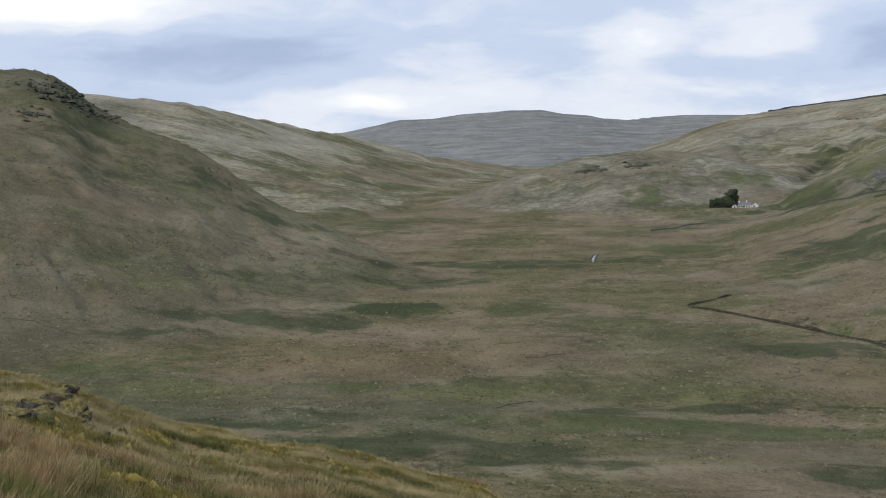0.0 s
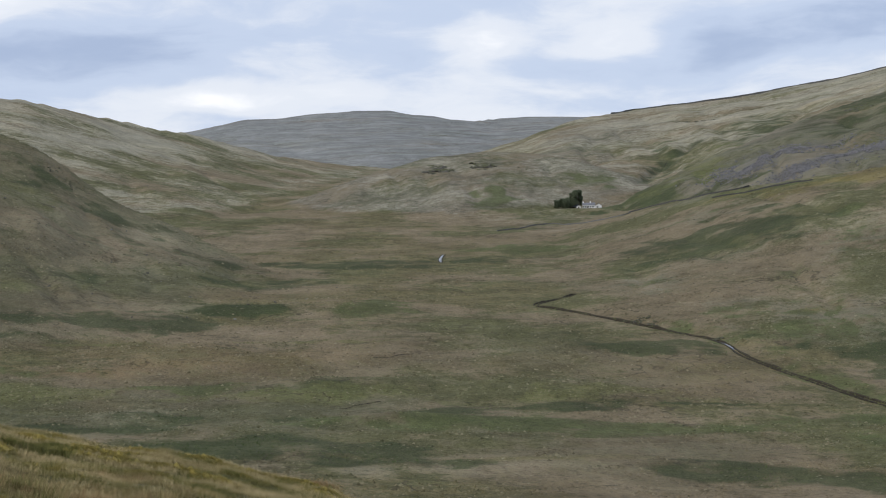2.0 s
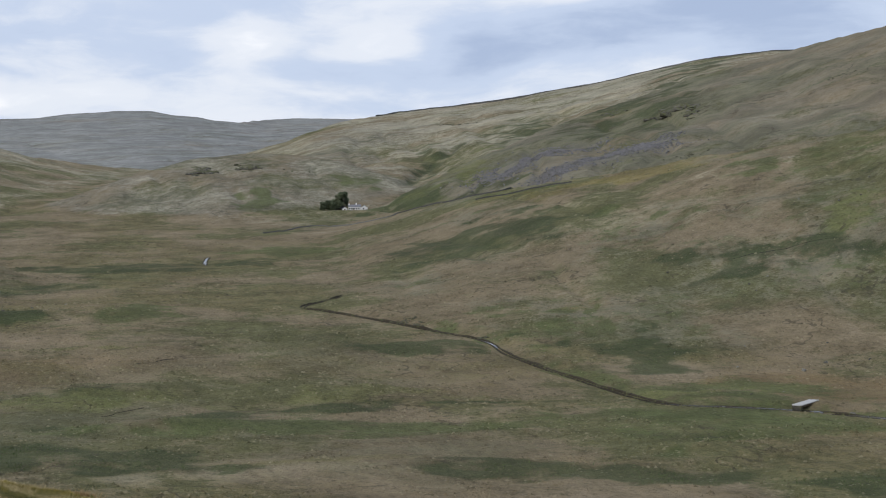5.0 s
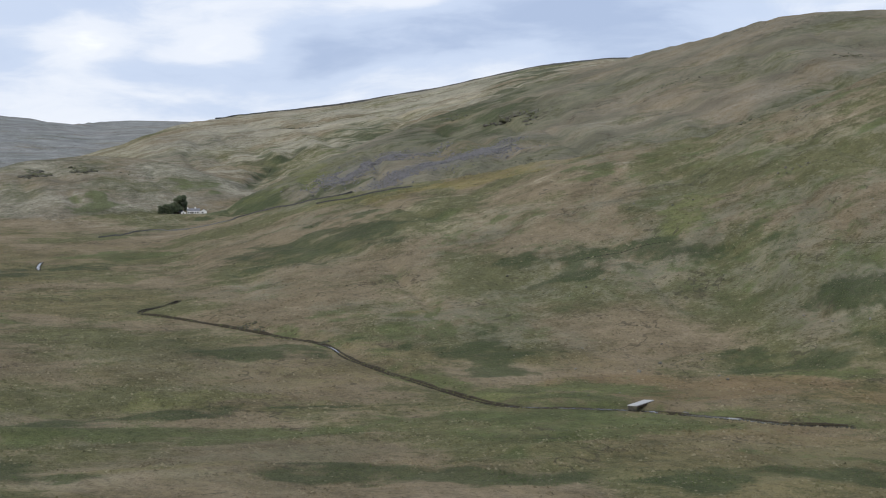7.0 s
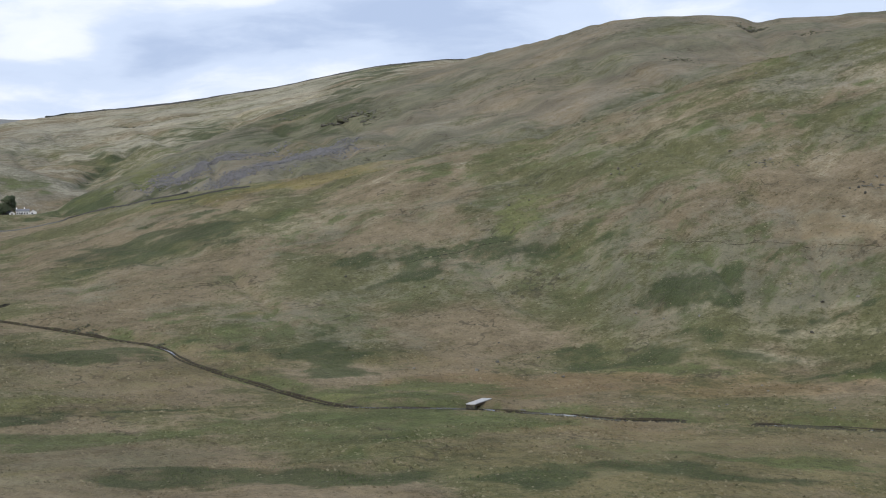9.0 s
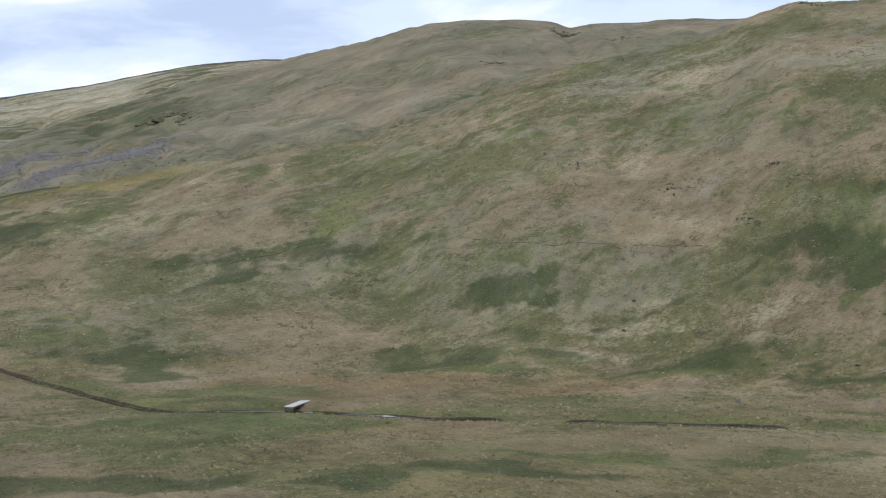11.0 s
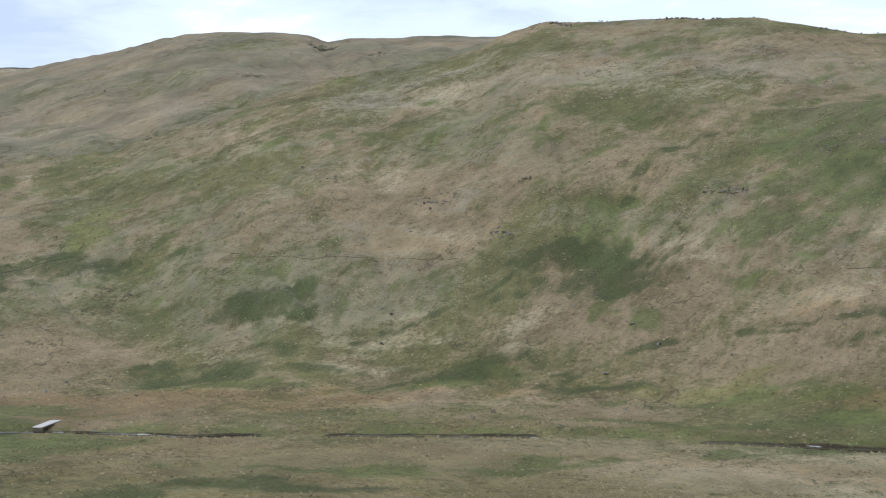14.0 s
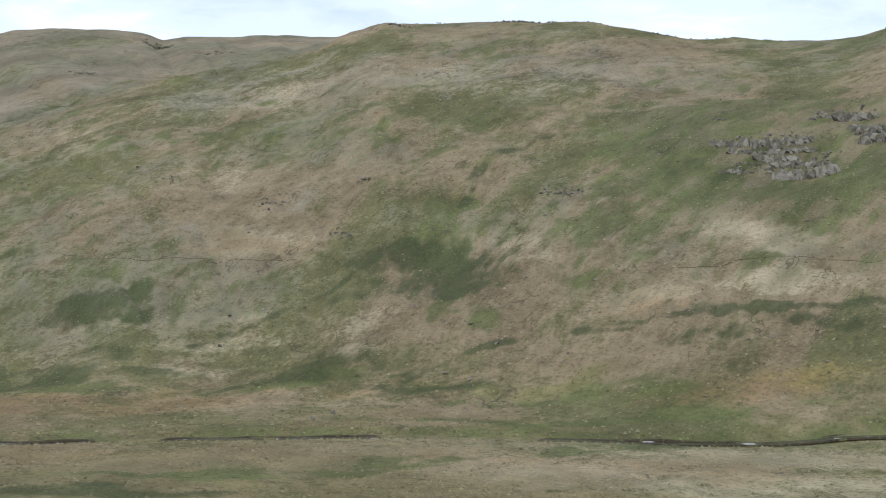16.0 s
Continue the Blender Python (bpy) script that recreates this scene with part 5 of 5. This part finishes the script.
def chimney(root, x, y, z0, z1):
    c = part("chimney", box(x - 0.5, x + 0.5, y - 0.4, y + 0.4, z0, z1, 0.04), WHITEWASH, root, "white chimney stack")
    part("pot", box(x - 0.15, x + 0.15, y - 0.15, y + 0.15, z1, z1 + 0.5), BROWN_POT, c)


BROWN_POT = surface("clay_pot", (0.25, 0.12, 0.07), (0.35, 0.18, 0.11), 0.3)


def build_farm(at, turn):
    x, y = at
    z = ground_z(x, y) - 0.6
    spin = Matrix.Rotation(turn, 4, "Z")

    def rooted(name, dx, dy, label, category):
        root = new(name)
        p = spin @ Vector((dx * 0.86, dy * 0.86, 0))
        root.location, root.rotation_euler = (x + p.x, y + p.y, min(z, ground_z(x + p.x, y + p.y)) + 0.2), (0, 0, turn)
        root.scale = (0.86, 0.86, 0.82)
        return tagged(root, label, category)

    house = rooted("farmhouse", 0.5, 0, "long white farmhouse with a slate roof", "house")
    gable_block(house, "main", -6.0, 5.0, -3, 3, 3.4, 5.4)
    for k, wx in enumerate((-5.0, -3.2, -0.9, 1.1, 3.2)):
        window(house, wx, -3.02, 1.0, 1.1, 1.3)
    part("door", box(-2.3, -1.5, -3.1, -2.9, 0.1, 2.2), TIMBER, house, "dark door")
    chimney(house, -5.4, 0, 4.6, 6.6)
    chimney(house, 1.0, 0, 5.0, 6.9)
    wing = rooted("farmhouse_wing", 8.6, -0.8, "white gabled wing with a slate roof", "house")
    gable_block(wing, "wing", -2.9, 2.9, -3.5, 3.5, 2.5, 4.7, along_x=False)
    window(wing, -0.8, -3.52, 0.8, 1.4, 1.2)
    shed = rooted("white_outbuilding", -8.8, -1.5, "low whitewashed outbuilding beside the farmhouse", "outbuilding")
    gable_block(shed, "shed", -2.2, 2.2, -2, 2, 1.9, 3.2, along_x=False)
    part("door", box(-0.6, 0.6, -2.06, -1.94, 0.1, 1.7), TIMBER, shed, "dark doorway")
    byre = rooted("stone_byre", -13.5, 9, "grey stone byre under the trees", "barn")
    gable_block(byre, "byre", -4.5, 4.5, -2.4, 2.4, 2.2, 4.0, white=False)
    part("door", box(-0.9, 0.9, -2.46, -2.34, 0.1, 1.9), TIMBER, byre, "dark doorway")


build_farm((227.2, 1063.8), radians(-12))


def cone_between(bm, p, q, r0, r1, sides=6):
    p, q = Vector(p), Vector(q)
    w = (q - p).normalized()
    u = w.orthogonal().normalized()
    v = w.cross(u)
    rings = []
    for c, r in ((p, r0), (q, r1)):
        rings.append([bm.verts.new(c + (u * math.cos(2 * math.pi * k / sides) + v * math.sin(2 * math.pi * k / sides)) * r) for k in range(sides)])
    for k in range(sides):
        bm.faces.new((rings[0][k], rings[0][(k + 1) % sides], rings[1][(k + 1) % sides], rings[1][k]))


def build_tree(at, height, spread, seed, conifer, label):
    rng = random.Random(seed)
    root = new("conifer" if conifer else "tree")
    x, y = at
    root.location = (x, y, ground_z(x, y) - 0.2)
    bm = bmesh.new()
    cone_between(bm, (0, 0, 0), (0.2, 0.1, height * 0.85), height * 0.03, height * 0.008, 8)
    lobes = []
    for k in range(14 if conifer else 20):
        t = rng.uniform(0.2, 0.92) if conifer else rng.uniform(0.12, 0.85)
        a = rng.uniform(0, 6.3)
        reach = spread * (1.05 - t) * rng.uniform(0.6, 1.0) if conifer else spread * rng.uniform(0.35, 0.75)
        tip = Vector((math.cos(a) * reach, math.sin(a) * reach, height * (t + (0.0 if conifer else 0.12))))
        cone_between(bm, (0, 0, height * t * 0.9), tip, height * 0.012, height * 0.003, 5)
        lobes.append((tip, spread * rng.uniform(0.25, 0.42)))
    if not conifer:
        lobes.append((Vector((0, 0, height * 0.88)), spread * 0.4))
    part("trunk", bm, BARK, root, "bare brown trunk and limbs")
    verts, faces = [], []
    for _ in range(4500):
        if conifer:
            t = rng.uniform(0.06, 1.0)
            rad = spread * (1.02 - t) ** 0.8 * math.sqrt(rng.random()) * rng.uniform(0.75, 1.1)
            a = rng.uniform(0, 6.3)
            c = Vector((math.cos(a) * rad, math.sin(a) * rad, height * t))
        else:
            p, r = rng.choice(lobes)
            d = Vector((rng.gauss(0, 1), rng.gauss(0, 1), rng.gauss(0, 0.8)))
            c = p + d.normalized() * r * rng.uniform(0.5, 1.15)
        s = rng.uniform(0.18, 0.45)
        u = Vector((rng.gauss(0, 1), rng.gauss(0, 1), rng.gauss(0, 1))).normalized() * s
        v = u.orthogonal().normalized() * s * 0.8
        n = len(verts)
        verts += [tuple(c - u), tuple(c + v), tuple(c + u), tuple(c - v)]
        faces.append((n, n + 1, n + 2, n + 3))
    crown = new("crown", mesh_from("crown", verts, faces, NEEDLE if conifer else LEAF))
    crown.parent = root
    tagged(root, label, "tree", "trees beside the farm")


TALL, LOW = "tall dark tree sheltering the farmhouse", "low dark bushy tree at the end of the farm shelterbelt"
build_tree((217.1, 1073.0), 13.0, 4.2, 1, False, TALL)
build_tree((221.5, 1075.7), 14.0, 4.4, 2, False, TALL)
build_tree((214.7, 1071.7), 8.0, 3.6, 3, False, TALL)
build_tree((205.6, 1073.5), 6.2, 3.6, 4, False, LOW)
build_tree((209.0, 1072.9), 7.4, 3.6, 5, False, LOW)
build_tree((211.5, 1070.6), 6.6, 3.4, 6, False, LOW)


# ---- drystone walls ----
def build_wall(course, height, label, step=2.0, thick=0.35):
    pts = smooth_course(course, step)
    verts, faces = [], []
    for k, p in enumerate(pts):
        q0, q1 = pts[max(k - 1, 0)], pts[min(k + 1, len(pts) - 1)]
        ux, uy = q1[0] - q0[0], q1[1] - q0[1]
        n = math.hypot(ux, uy)
        z = ground_z(*p)
        top = z + height * (1 + 0.22 * noise.noise((p[0] / 3, p[1] / 3, 0)))
        for s, zz, w in ((1, z - 3.0, 1.0), (1, top, 0.7), (-1, top, 0.7), (-1, z - 3.0, 1.0)):
            verts.append((p[0] - uy / n * thick * s * w, p[1] + ux / n * thick * s * w, zz))
        if k:
            b = 4 * k - 4
            faces += [(b + j, b + j + 1, b + j + 5, b + j + 4) for j in range(3)]
    faces += [(0, 3, 2, 1), tuple(len(verts) - 4 + j for j in range(4))]
    tagged(new("drystone_wall", mesh_from("drystone_wall", verts, faces, WALL_STONE)), label, "wall")


build_wall([(134.2, 914.2), (147.2, 928.8), (176.9, 961.1), (196.8, 927.3), (212.3, 896.3), (219.7, 899.1)], 0.75, "low dark drystone wall below the farm", 2.0, 0.28)
build_wall([(219, 900.8), (235, 883), (251.8, 844), (272.5, 822.8), (315.5, 870.1)], 0.8, "dark drystone wall climbing below the scree", 2.0, 0.28)
build_wall([(248.3, 814.7), (271.1, 797.3), (294.4, 773.3)], 0.8, "short broken drystone wall below the scree", 2.0, 0.28)
crest = [(b, float(np.interp(b, BEARINGS, HILLS["farm"].rc))) for b in np.arange(13.0, 30.6, 0.8)]
build_wall([((r - 2) * math.sin(radians(b)), (r - 2) * math.cos(radians(b))) for b, r in crest], 0.95, "long dark drystone wall along the hill crest", 6.0, 0.5)


# ---- grass ----
def tufts(places, blades, low, high, spread, width, name, mat, label, seed):
    """Upright tufts of narrow blades. places: x, y, z arrays."""
    rng = np.random.default_rng(seed)
    x, y, z = places
    n = len(x)
    size = rng.uniform(low, high, n)
    verts = np.empty((n, blades, 3, 3), np.float32)
    for b in range(blades):
        a = rng.uniform(0, 6.283, n)
        lean = rng.uniform(0.1, 0.9, n) * spread * size
        w = size * rng.uniform(*width, n)
        bx, by = x + np.cos(a) * size * 0.15, y + np.sin(a) * size * 0.15
        px, py = -np.sin(a + 0.5) * w, np.cos(a + 0.5) * w
        h = size * rng.uniform(0.6, 1.0, n)
        verts[:, b, 0] = np.stack([bx - px, by - py, z - 0.05], -1)
        verts[:, b, 1] = np.stack([bx + px, by + py, z - 0.05], -1)
        verts[:, b, 2] = np.stack([bx + np.cos(a) * lean, by + np.sin(a) * lean, z + h], -1)
    count = n * blades
    me = bpy.data.meshes.new(name)
    me.vertices.add(count * 3)
    me.vertices.foreach_set("co", verts.ravel())
    me.loops.add(count * 3)
    me.loops.foreach_set("vertex_index", np.arange(count * 3, dtype=np.int32))
    me.polygons.add(count)
    me.polygons.foreach_set("loop_start", np.arange(count, dtype=np.int32) * 3)
    me.update(calc_edges=True)
    me.materials.append(mat)
    tagged(new(name, me), label, "grass", kind="stuff")


def mounds(x, y, z, wide, tall, sunk, name, rng):
    """Low uneven mounds, six points each, as one mesh."""
    n = len(x)
    turn = rng.uniform(0, 6.3, n)
    verts = np.empty((n, 6, 3), np.float32)
    for k in range(5):
        a = turn + k * 2 * math.pi / 5
        w = wide * rng.uniform(0.6, 1.2, n)
        verts[:, k] = np.stack([x + np.cos(a) * w, y + np.sin(a) * w, z - sunk], -1)
    verts[:, 5] = np.stack([x + rng.normal(0, 0.25, n) * wide, y + rng.normal(0, 0.25, n) * wide, z + tall], -1)
    ring = np.array([(k, (k + 1) % 5, 5) for k in range(5)], np.int32)
    faces = (np.arange(n, dtype=np.int32)[:, None, None] * 6 + ring[None]).reshape(-1)
    me = bpy.data.meshes.new(name)
    me.vertices.add(n * 6)
    me.vertices.foreach_set("co", verts.ravel())
    me.loops.add(len(faces))
    me.loops.foreach_set("vertex_index", faces)
    me.polygons.add(n * 5)
    me.polygons.foreach_set("loop_start", np.arange(n * 5, dtype=np.int32) * 3)
    me.update(calc_edges=True)
    me.polygons.foreach_set("use_smooth", np.ones(n * 5, bool))
    return me


def build_tussocks():
    """Low mounds of tussock grass all over the valley and the slopes, and rushes in the wet hollows."""
    rng = np.random.default_rng(7)
    n = 230000
    b = np.radians(rng.uniform(-19, 71, n))
    r = np.exp(rng.uniform(math.log(190), math.log(900), n))
    x, y = r * np.sin(b), r * np.cos(b)
    thick = fnoise(x, y, 14, 3, 77) + 0.6 * fnoise(x, y, 90, 2, 78)
    keep = (thick + rng.uniform(-0.35, 0.35, n) > 0.0) & (river_distance(x, y) > 3)
    x, y = x[keep], y[keep]
    z = ground(x, y)
    cover = cover_of(x, y)
    wet = cover["rush"] + rng.uniform(-0.2, 0.2, len(x)) > 0.55
    dry = ~wet & (cover["stone"] < 0.3) & (cover["green"] < 0.75)
    tufts((x[wet], y[wet], z[wet]), 4, 0.25, 0.5, 0.4, (0.06, 0.12), "rush_bed", RUSHES, "dark green rushes in wet hollows", 2)
    x, y, z = x[dry], y[dry], z[dry]
    n = len(x)
    wide = rng.uniform(0.25, 1.0, n) ** 1.6 * 0.8 * np.interp(np.hypot(x, y), [200, 800], [0.8, 1.35])
    me = mounds(x, y, z, wide, wide * rng.uniform(0.35, 0.75, n), 0.12, "tussock_grass", rng)
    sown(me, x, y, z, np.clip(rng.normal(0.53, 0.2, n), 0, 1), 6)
    tagged(new("tussock_grass", me), "bleached tussocks of moor grass over the valley", "grass", kind="stuff")


build_tussocks()


def build_near_grass():
    rng = np.random.default_rng(17)
    n = 130000
    b = np.radians(rng.uniform(-19, 4, n))
    r = np.sqrt(rng.uniform(9 ** 2, 33 ** 2, n))
    x, y = r * np.sin(b), r * np.cos(b)
    thick = fnoise(x, y, 0.8, 3, 87) + 0.5 * fnoise(x, y, 3.0, 2, 88) + 0.25 * np.clip((17 - r) / 5, -1, 1)
    moss = fnoise(x, y, 1.3, 3, 101) + 0.4 * fnoise(x, y, 4.0, 2, 103) + rng.uniform(-0.06, 0.06, n)
    hue = fnoise(x, y, 1.7, 3, 121) + rng.uniform(-0.15, 0.15, n)
    z = ground(x, y)
    tall = (thick > 0.2) & (moss < 0.34)
    cushion = ~tall & (moss > 0.22)
    short = ~tall & ~cushion
    sets = (
        (tall & (hue > 0.16), 0.08, 0.24, 9, 1.3, (0.012, 0.024), RUSSET, "long russet bent grass on the brow", 3),
        (tall & (hue <= 0.16) & (hue > 0.04), 0.08, 0.22, 9, 1.3, (0.012, 0.024), DRY_GRASS, "long straw-coloured hill grass on the brow", 31),
        (tall & (hue <= 0.04), 0.07, 0.20, 9, 1.3, (0.014, 0.028), FRESH, "long dark green grass on the brow", 33),
        (short & (hue > -0.02), 0.04, 0.13, 8, 1.6, (0.02, 0.045), STRAW, "short bleached turf on the brow", 4),
        (short & (hue <= -0.02), 0.03, 0.11, 8, 1.7, (0.02, 0.045), SHORT_GRASS, "short green turf on the brow", 41),
        (cushion, 0.03, 0.07, 8, 1.6, (0.06, 0.16), MOSS, "yellow cushions of moss on the brow", 6))
    for these, low, high, count, lean, width, mat, label, seed in sets:
        tufts((x[these], y[these], z[these]), count, low, high, lean, width, "hill_grass", mat, label, seed)
    some = np.nonzero(moss > 0.34)[0][::11]
    x, y, z = x[some], y[some], z[some]
    wide = rng.uniform(0.04, 0.13, len(x))
    me = mounds(x, y, z, wide, wide * rng.uniform(0.35, 0.7, len(x)), 0.03, "moss_cushion", rng)
    me.materials.append(MOSS)
    tagged(new("moss_cushion", me), "swelling yellow-green moss cushions among the grass", "moss", kind="stuff")


build_near_grass()


def mossy_rock():
    """Dark rock whose upper sides carry yellow moss."""
    m, nt, bsdf = material("mossy_rock")
    at = nt.nodes.new("ShaderNodeTexCoord").outputs["Object"]
    n = nt.nodes.new("ShaderNodeSeparateXYZ")
    nt.links.new(nt.nodes.new("ShaderNodeNewGeometry").outputs["Normal"], n.inputs[0])
    a, c = grain(nt, at, 0.5, 4, 0.65), grain(nt, at, 0.12, 4, 0.7, 4.0)
    stone = blend(nt, ramp(nt, a, 0.4, 0.65), (0.045, 0.035, 0.025), (0.15, 0.135, 0.12))
    moss = blend(nt, ramp(nt, c, 0.4, 0.62), (0.10, 0.085, 0.025), (0.27, 0.215, 0.06))
    up = sum_of(nt, "ADD", n.outputs[2], sum_of(nt, "MULTIPLY", sum_of(nt, "SUBTRACT", a, 0.5), 1.6))
    nt.links.new(blend(nt, ramp(nt, up, 0.25, 0.6), stone, moss), bsdf.inputs["Base Color"])
    bsdf.inputs["Roughness"].default_value = 0.95
    b = nt.nodes.new("ShaderNodeBump")
    b.inputs["Strength"].default_value, b.inputs["Distance"].default_value = 0.9, 0.06
    nt.links.new(c, b.inputs["Height"])
    nt.links.new(b.outputs[0], bsdf.inputs["Normal"])
    return m


def build_outcrop(at, blocks, stones):
    """The mossy ledge on the brow, with stones below it."""
    rng = random.Random(3)
    x0, y0 = at
    z0 = ground_z(x0, y0)
    root = new("rock_outcrop")
    root.location = (x0, y0, z0)
    mat = mossy_rock()
    meshes = []
    for k in range(4):
        me = rock_mesh("ledge_rock", 120 + k, 0.9, mat, 22)
        bm = bmesh.new()
        bm.from_mesh(me)
        bmesh.ops.subdivide_edges(bm, edges=bm.edges[:], cuts=2, use_grid_fill=True, smooth=0.15)
        for v in bm.verts:
            v.co *= 1 + 0.22 * noise.noise(v.co * 6 + Vector((k, 0, 0)))
        bm.to_mesh(me)
        bm.free()
        meshes.append(me)
    for (x, y), w, h in blocks:
        ob = new("ledge_rock", rng.choice(meshes))
        ob.parent = root
        ob.location = (x - x0, y - y0, ground_z(x, y) - z0 + h * 0.18)
        ob.scale, ob.rotation_euler = (w * 1.2, w, h), (rng.uniform(-0.2, 0.2), rng.uniform(-0.2, 0.2), rng.uniform(0, 6))
    for x, y in stones:
        for _ in range(5):
            s = rng.uniform(0.05, 0.13)
            dx, dy = rng.uniform(-0.12, 0.12), rng.uniform(-0.25, 0.25)
            ob = new("loose_stone", rng.choice(BOULDERS))
            ob.parent, ob.scale, ob.rotation_euler = root, (s * 1.3, s, s), (rng.random(), rng.random(), rng.uniform(0, 6))
            ob.location = (x + dx - x0, y + dy - y0, ground_z(x + dx, y + dy) - z0 + s * 0.3)
    tagged(root, "moss-covered rock ledge with loose grey stones in the grass", "rock")


build_outcrop((-6.0, 22.3), [((-5.9, 22.2), 0.6, 0.8), ((-6.2, 22.2), 0.5, 0.5), ((-5.5, 18.7), 0.5, 0.42), ((-6.8, 24.7), 0.5, 0.42), ((-5.4, 17.6), 0.5, 0.35), ((-7.3, 27.1), 0.4, 0.3), ((-5.1, 17.8), 0.45, 0.35), ((-5.7, 22.1), 0.4, 0.4), ((-5.0, 21.6), 0.2, 0.26)],
              [(-5.3, 20.6), (-5.1, 20.5), (-5.0, 20.4), (-4.5, 18.7), (-5.1, 21.9)])
